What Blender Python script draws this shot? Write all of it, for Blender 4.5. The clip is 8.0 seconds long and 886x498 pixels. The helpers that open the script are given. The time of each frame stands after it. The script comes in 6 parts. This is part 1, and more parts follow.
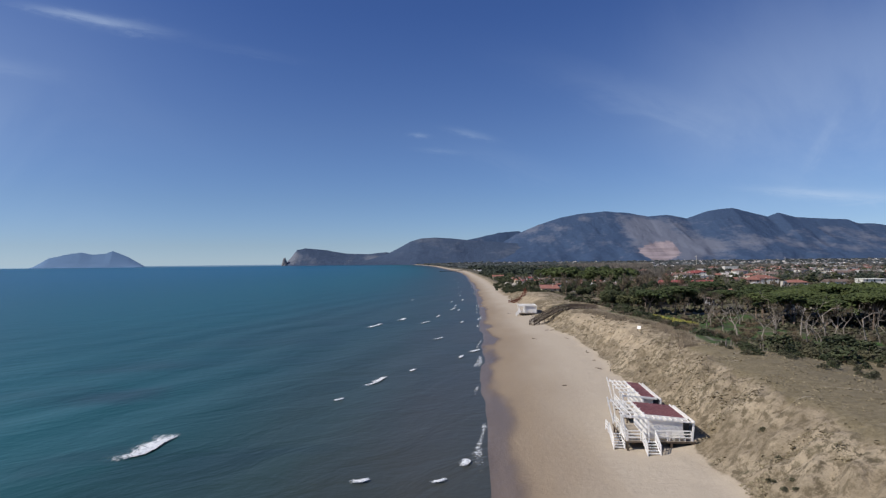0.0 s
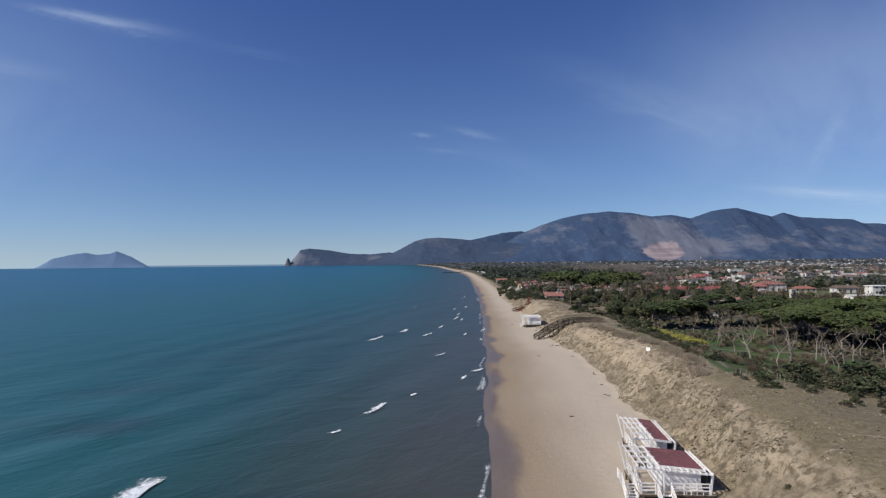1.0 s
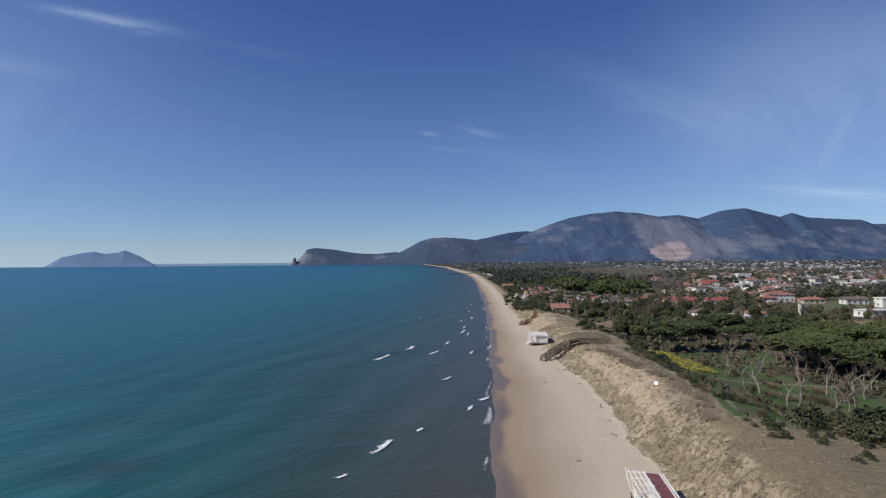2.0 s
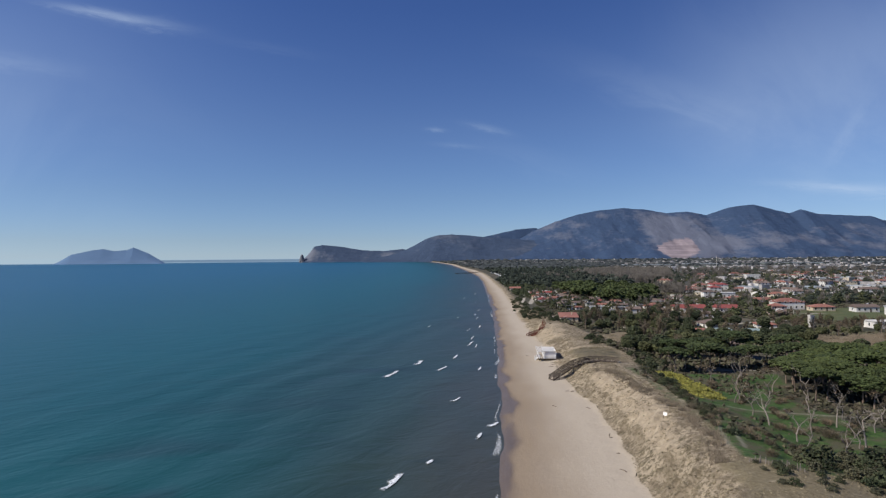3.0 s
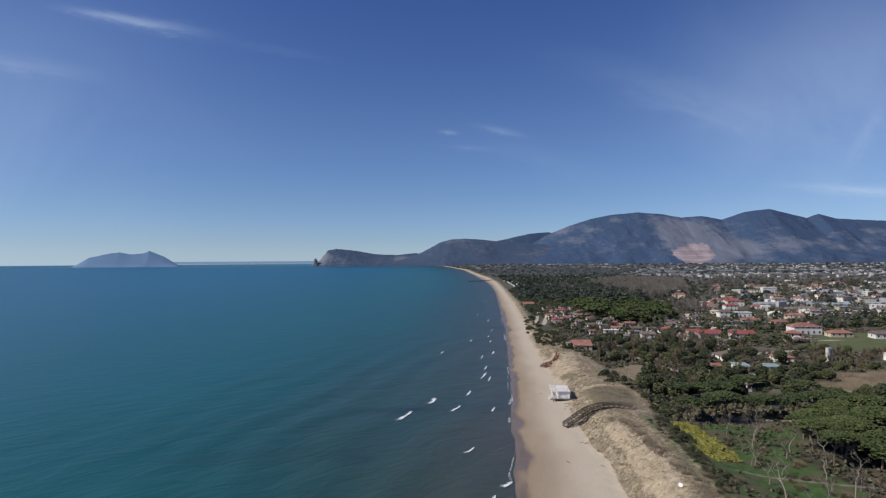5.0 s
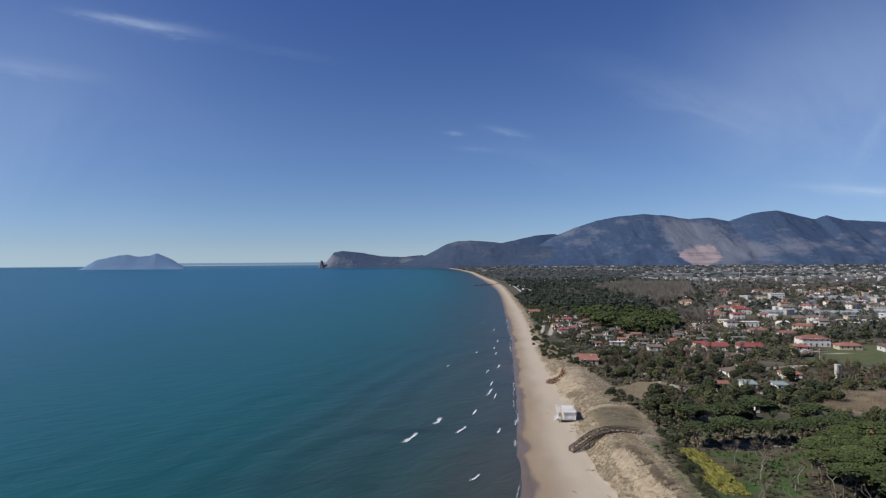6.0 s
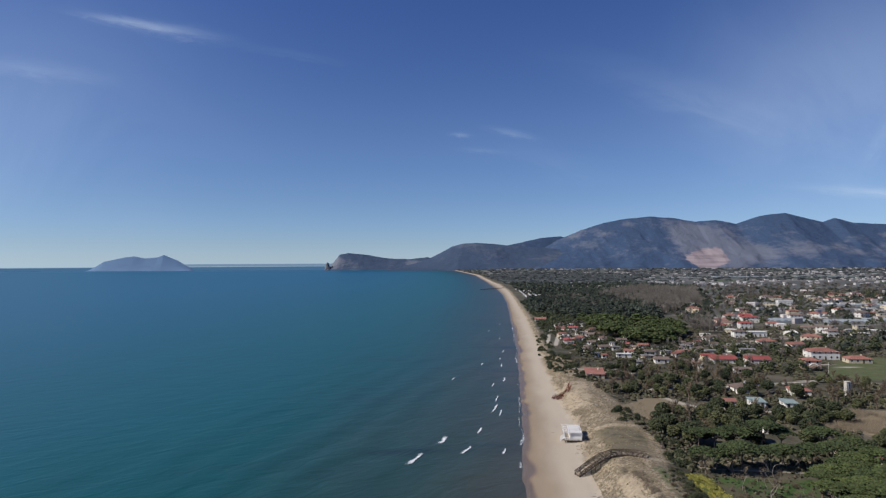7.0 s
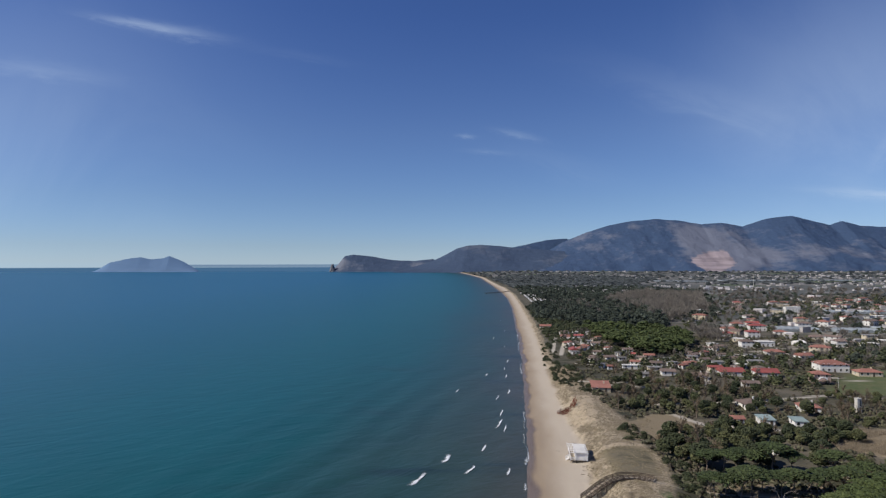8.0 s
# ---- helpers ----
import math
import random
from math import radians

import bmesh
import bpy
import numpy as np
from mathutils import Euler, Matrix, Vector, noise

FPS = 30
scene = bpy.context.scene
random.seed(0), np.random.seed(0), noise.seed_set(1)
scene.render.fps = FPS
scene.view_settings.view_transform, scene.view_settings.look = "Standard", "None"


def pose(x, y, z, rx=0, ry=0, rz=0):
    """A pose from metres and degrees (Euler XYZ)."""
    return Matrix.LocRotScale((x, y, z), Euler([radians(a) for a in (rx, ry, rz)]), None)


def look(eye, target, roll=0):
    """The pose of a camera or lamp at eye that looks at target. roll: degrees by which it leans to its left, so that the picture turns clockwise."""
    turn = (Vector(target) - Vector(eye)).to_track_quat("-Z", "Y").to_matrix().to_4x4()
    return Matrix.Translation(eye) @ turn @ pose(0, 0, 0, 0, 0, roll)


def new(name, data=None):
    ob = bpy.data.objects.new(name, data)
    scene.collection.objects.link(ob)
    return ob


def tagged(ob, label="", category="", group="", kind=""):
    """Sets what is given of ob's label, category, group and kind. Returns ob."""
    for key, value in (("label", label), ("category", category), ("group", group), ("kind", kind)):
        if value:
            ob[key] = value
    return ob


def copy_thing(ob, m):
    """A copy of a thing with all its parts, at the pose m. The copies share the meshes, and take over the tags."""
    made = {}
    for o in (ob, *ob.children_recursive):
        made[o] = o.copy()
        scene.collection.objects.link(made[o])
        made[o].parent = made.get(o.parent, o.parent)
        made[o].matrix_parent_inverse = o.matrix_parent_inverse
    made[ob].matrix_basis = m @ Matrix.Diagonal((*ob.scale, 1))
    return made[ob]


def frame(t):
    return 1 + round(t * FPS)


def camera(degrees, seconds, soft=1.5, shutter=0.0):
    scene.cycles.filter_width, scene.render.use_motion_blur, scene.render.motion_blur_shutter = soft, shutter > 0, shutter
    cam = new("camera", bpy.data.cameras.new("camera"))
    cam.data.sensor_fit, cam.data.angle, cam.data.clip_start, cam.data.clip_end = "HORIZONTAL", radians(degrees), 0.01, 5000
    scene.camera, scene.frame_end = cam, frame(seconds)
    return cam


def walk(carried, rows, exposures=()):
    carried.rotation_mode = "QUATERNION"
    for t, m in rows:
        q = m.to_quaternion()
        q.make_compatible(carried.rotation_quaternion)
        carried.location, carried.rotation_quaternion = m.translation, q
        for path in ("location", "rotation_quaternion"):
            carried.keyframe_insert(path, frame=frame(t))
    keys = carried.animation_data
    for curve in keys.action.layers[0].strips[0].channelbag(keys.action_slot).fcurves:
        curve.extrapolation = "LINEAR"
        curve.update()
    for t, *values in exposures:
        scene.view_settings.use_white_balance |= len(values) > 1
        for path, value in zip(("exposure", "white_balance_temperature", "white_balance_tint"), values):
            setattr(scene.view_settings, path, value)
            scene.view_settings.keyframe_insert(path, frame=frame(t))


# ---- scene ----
cam = camera(72, 8.0, soft=1.3)
PATH = [
    (0, (0.613, -1.113, 20.585), (0.498, 0.883, 20.632), -0.6),
    (0.5, (0.34, 1.496, 21.591), (0.218, 3.491, 21.637), -0.6),
    (1, (0.679, 2.858, 24.464), (0.553, 4.854, 24.51), -0.6),
    (1.5, (0.702, 3.378, 27.687), (0.567, 5.373, 27.734), -0.5),
    (3, (0.251, 2.55, 37.954), (0.082, 4.542, 37.984), -0.5),
    (3.5, (0.181, 2.432, 41.218), (0.001, 4.424, 41.25), -0.5),
    (4, (0.099, 1.919, 44.599), (-0.091, 3.909, 44.634), -0.5),
    (4.5, (0.049, 1.784, 47.687), (-0.152, 3.773, 47.724), -0.4),
    (6, (0.253, 2.216, 57.752), (0.023, 4.202, 57.794), -0.4),
    (6.5, (0.286, 2.53, 60.749), (0.046, 4.515, 60.794), -0.4),
    (7, (0.391, 3.326, 63.74), (0.142, 5.31, 63.787), -0.3),
    (7.5, (0.463, 4.551, 66.56), (0.206, 6.533, 66.61), -0.3),
    (8, (0.316, 6.099, 69.011), (0.051, 8.08, 69.062), -0.1),
]
walk(cam, [(t, look(eye, target, roll)) for t, eye, target, roll in PATH])

# ---------------------------------------------------------------- sun and sky
SUN_FROM = Vector((-0.95, -0.36, 0.92)).normalized()
sun = new("sun", bpy.data.lights.new("sun", "SUN"))
sun.data.energy, sun.data.angle, sun.data.color = 4.5, radians(0.6), (1.0, 0.94, 0.85)
sun.matrix_world = look(SUN_FROM * 300, (0, 0, 0))
scene.view_settings.exposure = 0.0


def node(tree, kind, **values):
    n = tree.nodes.new(kind)
    for key, value in values.items():
        if key in n.inputs:
            n.inputs[key].default_value = value
    return n


def build_world():
    """Clear spring sky with thin cirrus; the lower half is the open sea beyond the modelled water."""
    world = bpy.data.worlds.new("world")
    scene.world = world
    world.use_nodes = True
    t = world.node_tree
    t.nodes.clear()
    out = t.nodes.new("ShaderNodeOutputWorld")
    back = t.nodes.new("ShaderNodeBackground")
    back.inputs["Strength"].default_value = 0.15
    sky = t.nodes.new("ShaderNodeTexSky")
    sky.sky_type = "NISHITA"
    sky.sun_disc = False
    sky.sun_elevation = math.asin(SUN_FROM.z)
    sky.sun_rotation = math.atan2(SUN_FROM.x, SUN_FROM.y)
    sky.altitude, sky.air_density, sky.dust_density, sky.ozone_density = 0, 1.0, 0.0, 4.0
    co = t.nodes.new("ShaderNodeTexCoord")
    sep = t.nodes.new("ShaderNodeSeparateXYZ")
    t.links.new(co.outputs["Generated"], sep.inputs[0])
    above = t.nodes.new("ShaderNodeCombineXYZ")
    t.links.new(sep.outputs[0], above.inputs[0])
    t.links.new(sep.outputs[1], above.inputs[1])

    def maths(op, a, b=None, c=None):
        n = t.nodes.new("ShaderNodeMath")
        n.operation = op
        for i, v in enumerate((a, b, c)):
            if v is None:
                continue
            if isinstance(v, (int, float)):
                n.inputs[i].default_value = v
            else:
                t.links.new(v, n.inputs[i])
        return n.outputs[0]

    t.links.new(maths("MAXIMUM", sep.outputs[2], 0.006), above.inputs[2])
    t.links.new(above.outputs[0], sky.inputs["Vector"])
    forward = maths("MAXIMUM", sep.outputs[1], 0.05)
    u = maths("DIVIDE", sep.outputs[0], forward)
    v = maths("DIVIDE", sep.outputs[2], forward)

    def wisp(u0, v0, tilt, length, width, grain, amount):
        """One cirrus streak: centre, tilt and half sizes as tangents of the angles seen from the shore."""
        c, s = math.cos(tilt), math.sin(tilt)
        du, dv = maths("SUBTRACT", u, u0), maths("SUBTRACT", v, v0)
        a = maths("ADD", maths("MULTIPLY", du, c / length), maths("MULTIPLY", dv, s / length))
        b = maths("ADD", maths("MULTIPLY", du, -s / width), maths("MULTIPLY", dv, c / width))
        comb = t.nodes.new("ShaderNodeCombineXYZ")
        t.links.new(maths("MULTIPLY", a, grain), comb.inputs[0])
        t.links.new(maths("MULTIPLY", b, grain * 0.55), comb.inputs[1])
        comb.inputs[2].default_value = u0 * 17
        nz = node(t, "ShaderNodeTexNoise", Scale=1.0, Detail=6.0, Roughness=0.62, Distortion=0.7)
        t.links.new(comb.outputs[0], nz.inputs["Vector"])
        b2 = maths("ADD", b, maths("MULTIPLY", maths("SUBTRACT", nz.outputs["Fac"], 0.5), 1.6))
        body = maths("EXPONENT", maths("MULTIPLY", maths("ADD", maths("MULTIPLY", a, a), maths("MULTIPLY", b2, b2)), -2.2))
        return maths("MULTIPLY", maths("MULTIPLY", body, nz.outputs["Fac"]), amount)

    total = None
    for w in WISPS:
        k = wisp(*w)
        total = k if total is None else maths("ADD", total, k)
    total = maths("MINIMUM", total, 0.75)
    ramp = t.nodes.new("ShaderNodeValToRGB")
    stops = [(0.0, (0.355, 0.49, 0.80)), (0.06, (0.352, 0.44, 0.66)), (0.2, (0.355, 0.42, 0.585)), (0.42, (0.355, 0.405, 0.565)), (0.76, (0.275, 0.35, 0.56)), (1.0, (0.27, 0.35, 0.565))]
    while len(ramp.color_ramp.elements) < len(stops):
        ramp.color_ramp.elements.new(0.5)
    for el, (p, c) in zip(ramp.color_ramp.elements, stops):
        el.position, el.color = p, (*c, 1)
    t.links.new(maths("MULTIPLY", sep.outputs[2], 2.0), ramp.inputs[0])
    clear = t.nodes.new("ShaderNodeMix")
    clear.data_type, clear.blend_type = "RGBA", "MULTIPLY"
    clear.inputs["Factor"].default_value = 1.0
    t.links.new(sky.outputs[0], clear.inputs["A"])
    t.links.new(ramp.outputs[0], clear.inputs["B"])
    cloud = t.nodes.new("ShaderNodeMix")
    cloud.data_type = "RGBA"
    cloud.inputs["B"].default_value = (3.6, 4.4, 5.6, 1)
    t.links.new(total, cloud.inputs["Factor"])
    t.links.new(clear.outputs["Result"], cloud.inputs["A"])
    low = t.nodes.new("ShaderNodeMapRange")
    low.inputs["From Min"].default_value, low.inputs["From Max"].default_value = -0.0042, -0.0030
    t.links.new(sep.outputs[2], low.inputs["Value"])
    mix = t.nodes.new("ShaderNodeMix")
    mix.data_type = "RGBA"
    mix.inputs["A"].default_value = (0.42, 0.98, 1.78, 1)
    t.links.new(low.outputs[0], mix.inputs["Factor"])
    t.links.new(cloud.outputs["Result"], mix.inputs["B"])
    # thin hazy strip of low coast on the horizon, many kilometres off
    coast = maths("MULTIPLY", maths("LESS_THAN", maths("ABSOLUTE", maths("SUBTRACT", u, -0.45)), 0.155), maths("LESS_THAN", maths("ABSOLUTE", maths("ADD", v, 0.0014)), 0.0020))
    shore = t.nodes.new("ShaderNodeMix")
    shore.data_type = "RGBA"
    shore.inputs["B"].default_value = (1.15, 1.75, 2.55, 1)
    t.links.new(coast, shore.inputs["Factor"])
    t.links.new(mix.outputs["Result"], shore.inputs["A"])
    t.links.new(shore.outputs["Result"], back.inputs["Color"])
    t.links.new(back.outputs[0], out.inputs[0])


# tangent right, tangent up, tilt, half length, half width, grain, amount
WISPS = [(-0.685, 0.432, -0.21, 0.12, 0.011, 2.2, 0.52), (-0.60, 0.412, -0.19, 0.12, 0.016, 2.0, 0.28), (-0.90, 0.36, -0.15, 0.22, 0.02, 2.0, 0.20),
         (0.53, 0.106, -0.09, 0.12, 0.009, 2.6, 0.50), (0.62, 0.098, -0.04, 0.14, 0.016, 2.6, 0.34), (0.55, 0.19, 1.0, 0.08, 0.015, 2.4, 0.18),
         (-0.095, 0.212, -0.12, 0.02, 0.005, 2.4, 0.32), (-0.01, 0.212, -0.25, 0.05, 0.008, 2.4, 0.24), (-0.06, 0.185, -0.1, 0.05, 0.006, 2.4, 0.14), (0.30, 0.25, -0.35, 0.26, 0.04, 2.0, 0.15),
         (0.70, 0.26, 0.2, 0.40, 0.25, 1.2, 0.56), (-0.95, 0.26, 0.1, 0.50, 0.34, 1.0, 0.34), (-0.38, 0.36, -0.2, 0.12, 0.012, 2.0, 0.05), (0.42, 0.28, 0.3, 0.24, 0.20, 1.2, 0.22), (0.05, 0.165, -0.3, 0.16, 0.03, 2.0, 0.07)]
build_world()


# ---------------------------------------------------------------- materials
def mix_rgb(t, fac, a, b, blend="MIX"):
    n = t.nodes.new("ShaderNodeMix")
    n.data_type, n.blend_type = "RGBA", blend
    for key, v in (("Factor", fac), ("A", a), ("B", b)):
        if isinstance(v, (int, float)):
            n.inputs[key].default_value = v
        elif isinstance(v, tuple):
            n.inputs[key].default_value = (*v, 1)
        else:
            t.links.new(v, n.inputs[key])
    return n.outputs["Result"]


def math_node(t, op, a, b=None):
    n = t.nodes.new("ShaderNodeMath")
    n.operation = op
    for i, v in enumerate((a, b)):
        if v is None:
            continue
        if isinstance(v, (int, float)):
            n.inputs[i].default_value = v
        else:
            t.links.new(v, n.inputs[i])
    return n.outputs[0]


def span(t, value, lo, hi, to_lo=0.0, to_hi=1.0):
    n = t.nodes.new("ShaderNodeMapRange")
    for key, v in (("From Min", lo), ("From Max", hi), ("To Min", to_lo), ("To Max", to_hi)):
        n.inputs[key].default_value = v
    t.links.new(value, n.inputs["Value"])
    return n.outputs[0]


def noise_fac(t, where, scale, detail=4.0, rough=0.55, stretch=None, distortion=0.0):
    if stretch:
        m = t.nodes.new("ShaderNodeMapping")
        m.inputs["Scale"].default_value = stretch
        t.links.new(where, m.inputs[0])
        where = m.outputs[0]
    n = node(t, "ShaderNodeTexNoise", Scale=scale, Detail=detail, Roughness=rough, Distortion=distortion)
    t.links.new(where, n.inputs["Vector"])
    return n.outputs["Fac"]


def blank(name, rough=0.8):
    m = bpy.data.materials.new(name)
    m.use_nodes = True
    t = m.node_tree
    bsdf = t.nodes["Principled BSDF"]
    bsdf.inputs["Roughness"].default_value = rough
    where = t.nodes.new("ShaderNodeNewGeometry").outputs["Position"]
    return m, t, bsdf, where


def bump_to(t, bsdf, height, strength=0.4, distance=0.05):
    b = node(t, "ShaderNodeBump", Strength=strength, Distance=distance)
    t.links.new(height, b.inputs["Height"])
    t.links.new(b.outputs[0], bsdf.inputs["Normal"])


def surface(name, c1, c2, scale, rough=0.8, bump=0.3, depth=0.03, islands=0.0, each=0.0, specular=0.35, stretch=None):
    """A weathered opaque surface: two colours by grain, broad stains, per-piece variation, fine relief."""
    m, t, bsdf, where = blank(name, rough)
    fine = noise_fac(t, where, scale, 5, 0.6, stretch)
    broad = noise_fac(t, where, scale * 0.11, 3, 0.5)
    col = mix_rgb(t, span(t, fine, 0.3, 0.7), c1, c2)
    col = mix_rgb(t, 1.0, col, mix_rgb(t, span(t, broad, 0.3, 0.7), (0.78, 0.78, 0.78), (1.12, 1.1, 1.06)), "MULTIPLY")
    if islands or each:
        geo = t.nodes.new("ShaderNodeNewGeometry").outputs["Random Per Island"] if islands else t.nodes.new("ShaderNodeObjectInfo").outputs["Random"]
        amount = islands or each
        grey = span(t, geo, 0, 1, 1 - amount, 1 + amount)
        comb = t.nodes.new("ShaderNodeCombineColor")
        for i in range(3):
            t.links.new(grey, comb.inputs[i])
        col = mix_rgb(t, 1.0, col, comb.outputs[0], "MULTIPLY")
        if islands and each:
            g2 = span(t, t.nodes.new("ShaderNodeObjectInfo").outputs["Random"], 0, 1)
            col = mix_rgb(t, 1.0, col, mix_rgb(t, g2, (1 - each, 1 - each * 0.8, 1 - each), (1 + each, 1 + each * 0.75, 1 + each * 0.2)), "MULTIPLY")
    t.links.new(col, bsdf.inputs["Base Color"])
    bsdf.inputs["Specular IOR Level"].default_value = specular
    if bump:
        bump_to(t, bsdf, fine, bump, depth)
    return m


WHITE = surface("white_painted_wood", (0.78, 0.77, 0.75), (0.88, 0.87, 0.86), 3, 0.55, 0.15, 0.01)
PLASTER = surface("white_plaster", (0.66, 0.64, 0.60), (0.78, 0.76, 0.72), 1.2, 0.85, 0.2, 0.02, each=0.10)
PLASTER_PINK = surface("pinkish_plaster", (0.40, 0.29, 0.24), (0.48, 0.36, 0.30), 1.2, 0.85, 0.2, 0.02, each=0.08)
PLASTER_CREAM = surface("cream_plaster", (0.55, 0.47, 0.34), (0.64, 0.56, 0.42), 1.2, 0.85, 0.2, 0.02, each=0.10)
MAROON = surface("maroon_roofing", (0.120, 0.030, 0.034), (0.26, 0.118, 0.115), 3.6, 0.75, 0.3, 0.02)
TILE_RED = surface("red_roof_tiles", (0.235, 0.100, 0.075), (0.32, 0.155, 0.12), 2.0, 0.8, 0.5, 0.05, each=0.16)
TILE_BRIGHT = surface("bright_red_roof", (0.26, 0.068, 0.060), (0.33, 0.10, 0.088), 1.5, 0.7, 0.3, 0.04, each=0.10)
TILE_BROWN = surface("brown_roof_tiles", (0.14, 0.10, 0.085), (0.21, 0.16, 0.135), 2.0, 0.85, 0.5, 0.05, each=0.18)
ROOF_GREY = surface("grey_sheet_roof", (0.17, 0.165, 0.16), (0.27, 0.265, 0.26), 1.0, 0.85, 0.2, 0.03, each=0.3, specular=0.2)
ROOF_BLUE = surface("pale_blue_sheet_roof", (0.22, 0.29, 0.29), (0.30, 0.37, 0.36), 1.0, 0.85, 0.2, 0.03, each=0.1, specular=0.2)
GLASSHOUSE = surface("greenhouse_film", (0.24, 0.27, 0.28), (0.34, 0.37, 0.38), 0.3, 0.5, 0.1, 0.03, each=0.12)
DARK_PANE = surface("dark_window", (0.02, 0.025, 0.03), (0.04, 0.045, 0.05), 2, 0.15, 0)
WOOD_GREY = surface("weathered_boards", (0.065, 0.048, 0.036), (0.13, 0.10, 0.076), 6, 0.85, 0.4, 0.01, each=0.25)
WOOD_DECK = surface("sandy_deck_boards", (0.27, 0.23, 0.18), (0.40, 0.35, 0.28), 5, 0.85, 0.3, 0.01, each=0.2)
RUST = surface("rusty_red_timber", (0.13, 0.035, 0.022), (0.22, 0.065, 0.04), 3, 0.85, 0.4, 0.02, each=0.25)
CONCRETE = surface("pale_concrete", (0.50, 0.47, 0.41), (0.62, 0.59, 0.53), 0.9, 0.9, 0.3, 0.02)
BARK = surface("pine_bark", (0.14, 0.10, 0.075), (0.26, 0.20, 0.155), 5, 0.9, 0.6, 0.05, each=0.2)
BARK_PALE = surface("bare_pale_branches", (0.20, 0.17, 0.145), (0.31, 0.27, 0.23), 6, 0.9, 0.4, 0.03, each=0.2)
TWIG = surface("brown_twigs", (0.112, 0.088, 0.062), (0.175, 0.140, 0.102), 3, 0.9, 0, islands=0.35, each=0.2)
PINE_LEAF = surface("pine_needles", (0.032, 0.047, 0.020), (0.064, 0.082, 0.033), 1.4, 0.75, 0.8, 0.25, islands=0.38, each=0.18, specular=0.2)
# the pine needles again, brightened so the colour paints sunlit tops
CANOPY_LEAF = surface("sunny_pine_needles", (0.041, 0.058, 0.021), (0.078, 0.097, 0.035), 1.4, 0.75, 0.8, 0.25, islands=0.32, each=0.15, specular=0.2)
LEAF_DARK = surface("dark_evergreen_leaves", (0.030, 0.041, 0.022), (0.064, 0.074, 0.040), 1.6, 0.7, 0.8, 0.25, islands=0.4, each=0.25, specular=0.2)
LEAF_OLIVE = surface("olive_green_leaves", (0.060, 0.070, 0.034), (0.105, 0.11, 0.055), 1.6, 0.75, 0.8, 0.25, islands=0.35, each=0.2, specular=0.2)
SHRUB = surface("dune_shrub_leaves", (0.058, 0.062, 0.042), (0.108, 0.104, 0.070), 2.2, 0.85, 0.8, 0.15, islands=0.4, each=0.2, specular=0.15)
TUSSOCK = surface("dry_dune_grass", (0.175, 0.150, 0.096), (0.29, 0.245, 0.165), 2.0, 0.9, 0.8, 0.1, islands=0.4, specular=0.1)
REED = surface("dry_reeds", (0.16, 0.132, 0.098), (0.24, 0.20, 0.152), 1.0, 0.9, 0.8, 0.2, islands=0.3, specular=0.1)
BRUSHWOOD = surface("bare_brushwood", (0.066, 0.056, 0.042), (0.108, 0.092, 0.068), 0.35, 0.9, 0.6, 0.6, islands=0.35, specular=0.1)
# green tones carry a slight blue shift, painted in as haze
WOODS = surface("distant_woods", (0.032, 0.042, 0.034), (0.064, 0.075, 0.058), 0.35, 0.9, 0.6, 0.6, islands=0.35, specular=0.1)
# paler, bluer copy of the woods: aerial haze painted into the colour
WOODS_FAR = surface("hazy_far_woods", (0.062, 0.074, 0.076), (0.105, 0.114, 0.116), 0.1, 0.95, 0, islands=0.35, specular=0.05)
# twig browns greyed and blued, so the colour holds some haze
WOODS_BROWN = surface("distant_bare_woods", (0.105, 0.096, 0.086), (0.170, 0.155, 0.140), 0.35, 0.9, 0.6, 0.6, islands=0.35, specular=0.1)


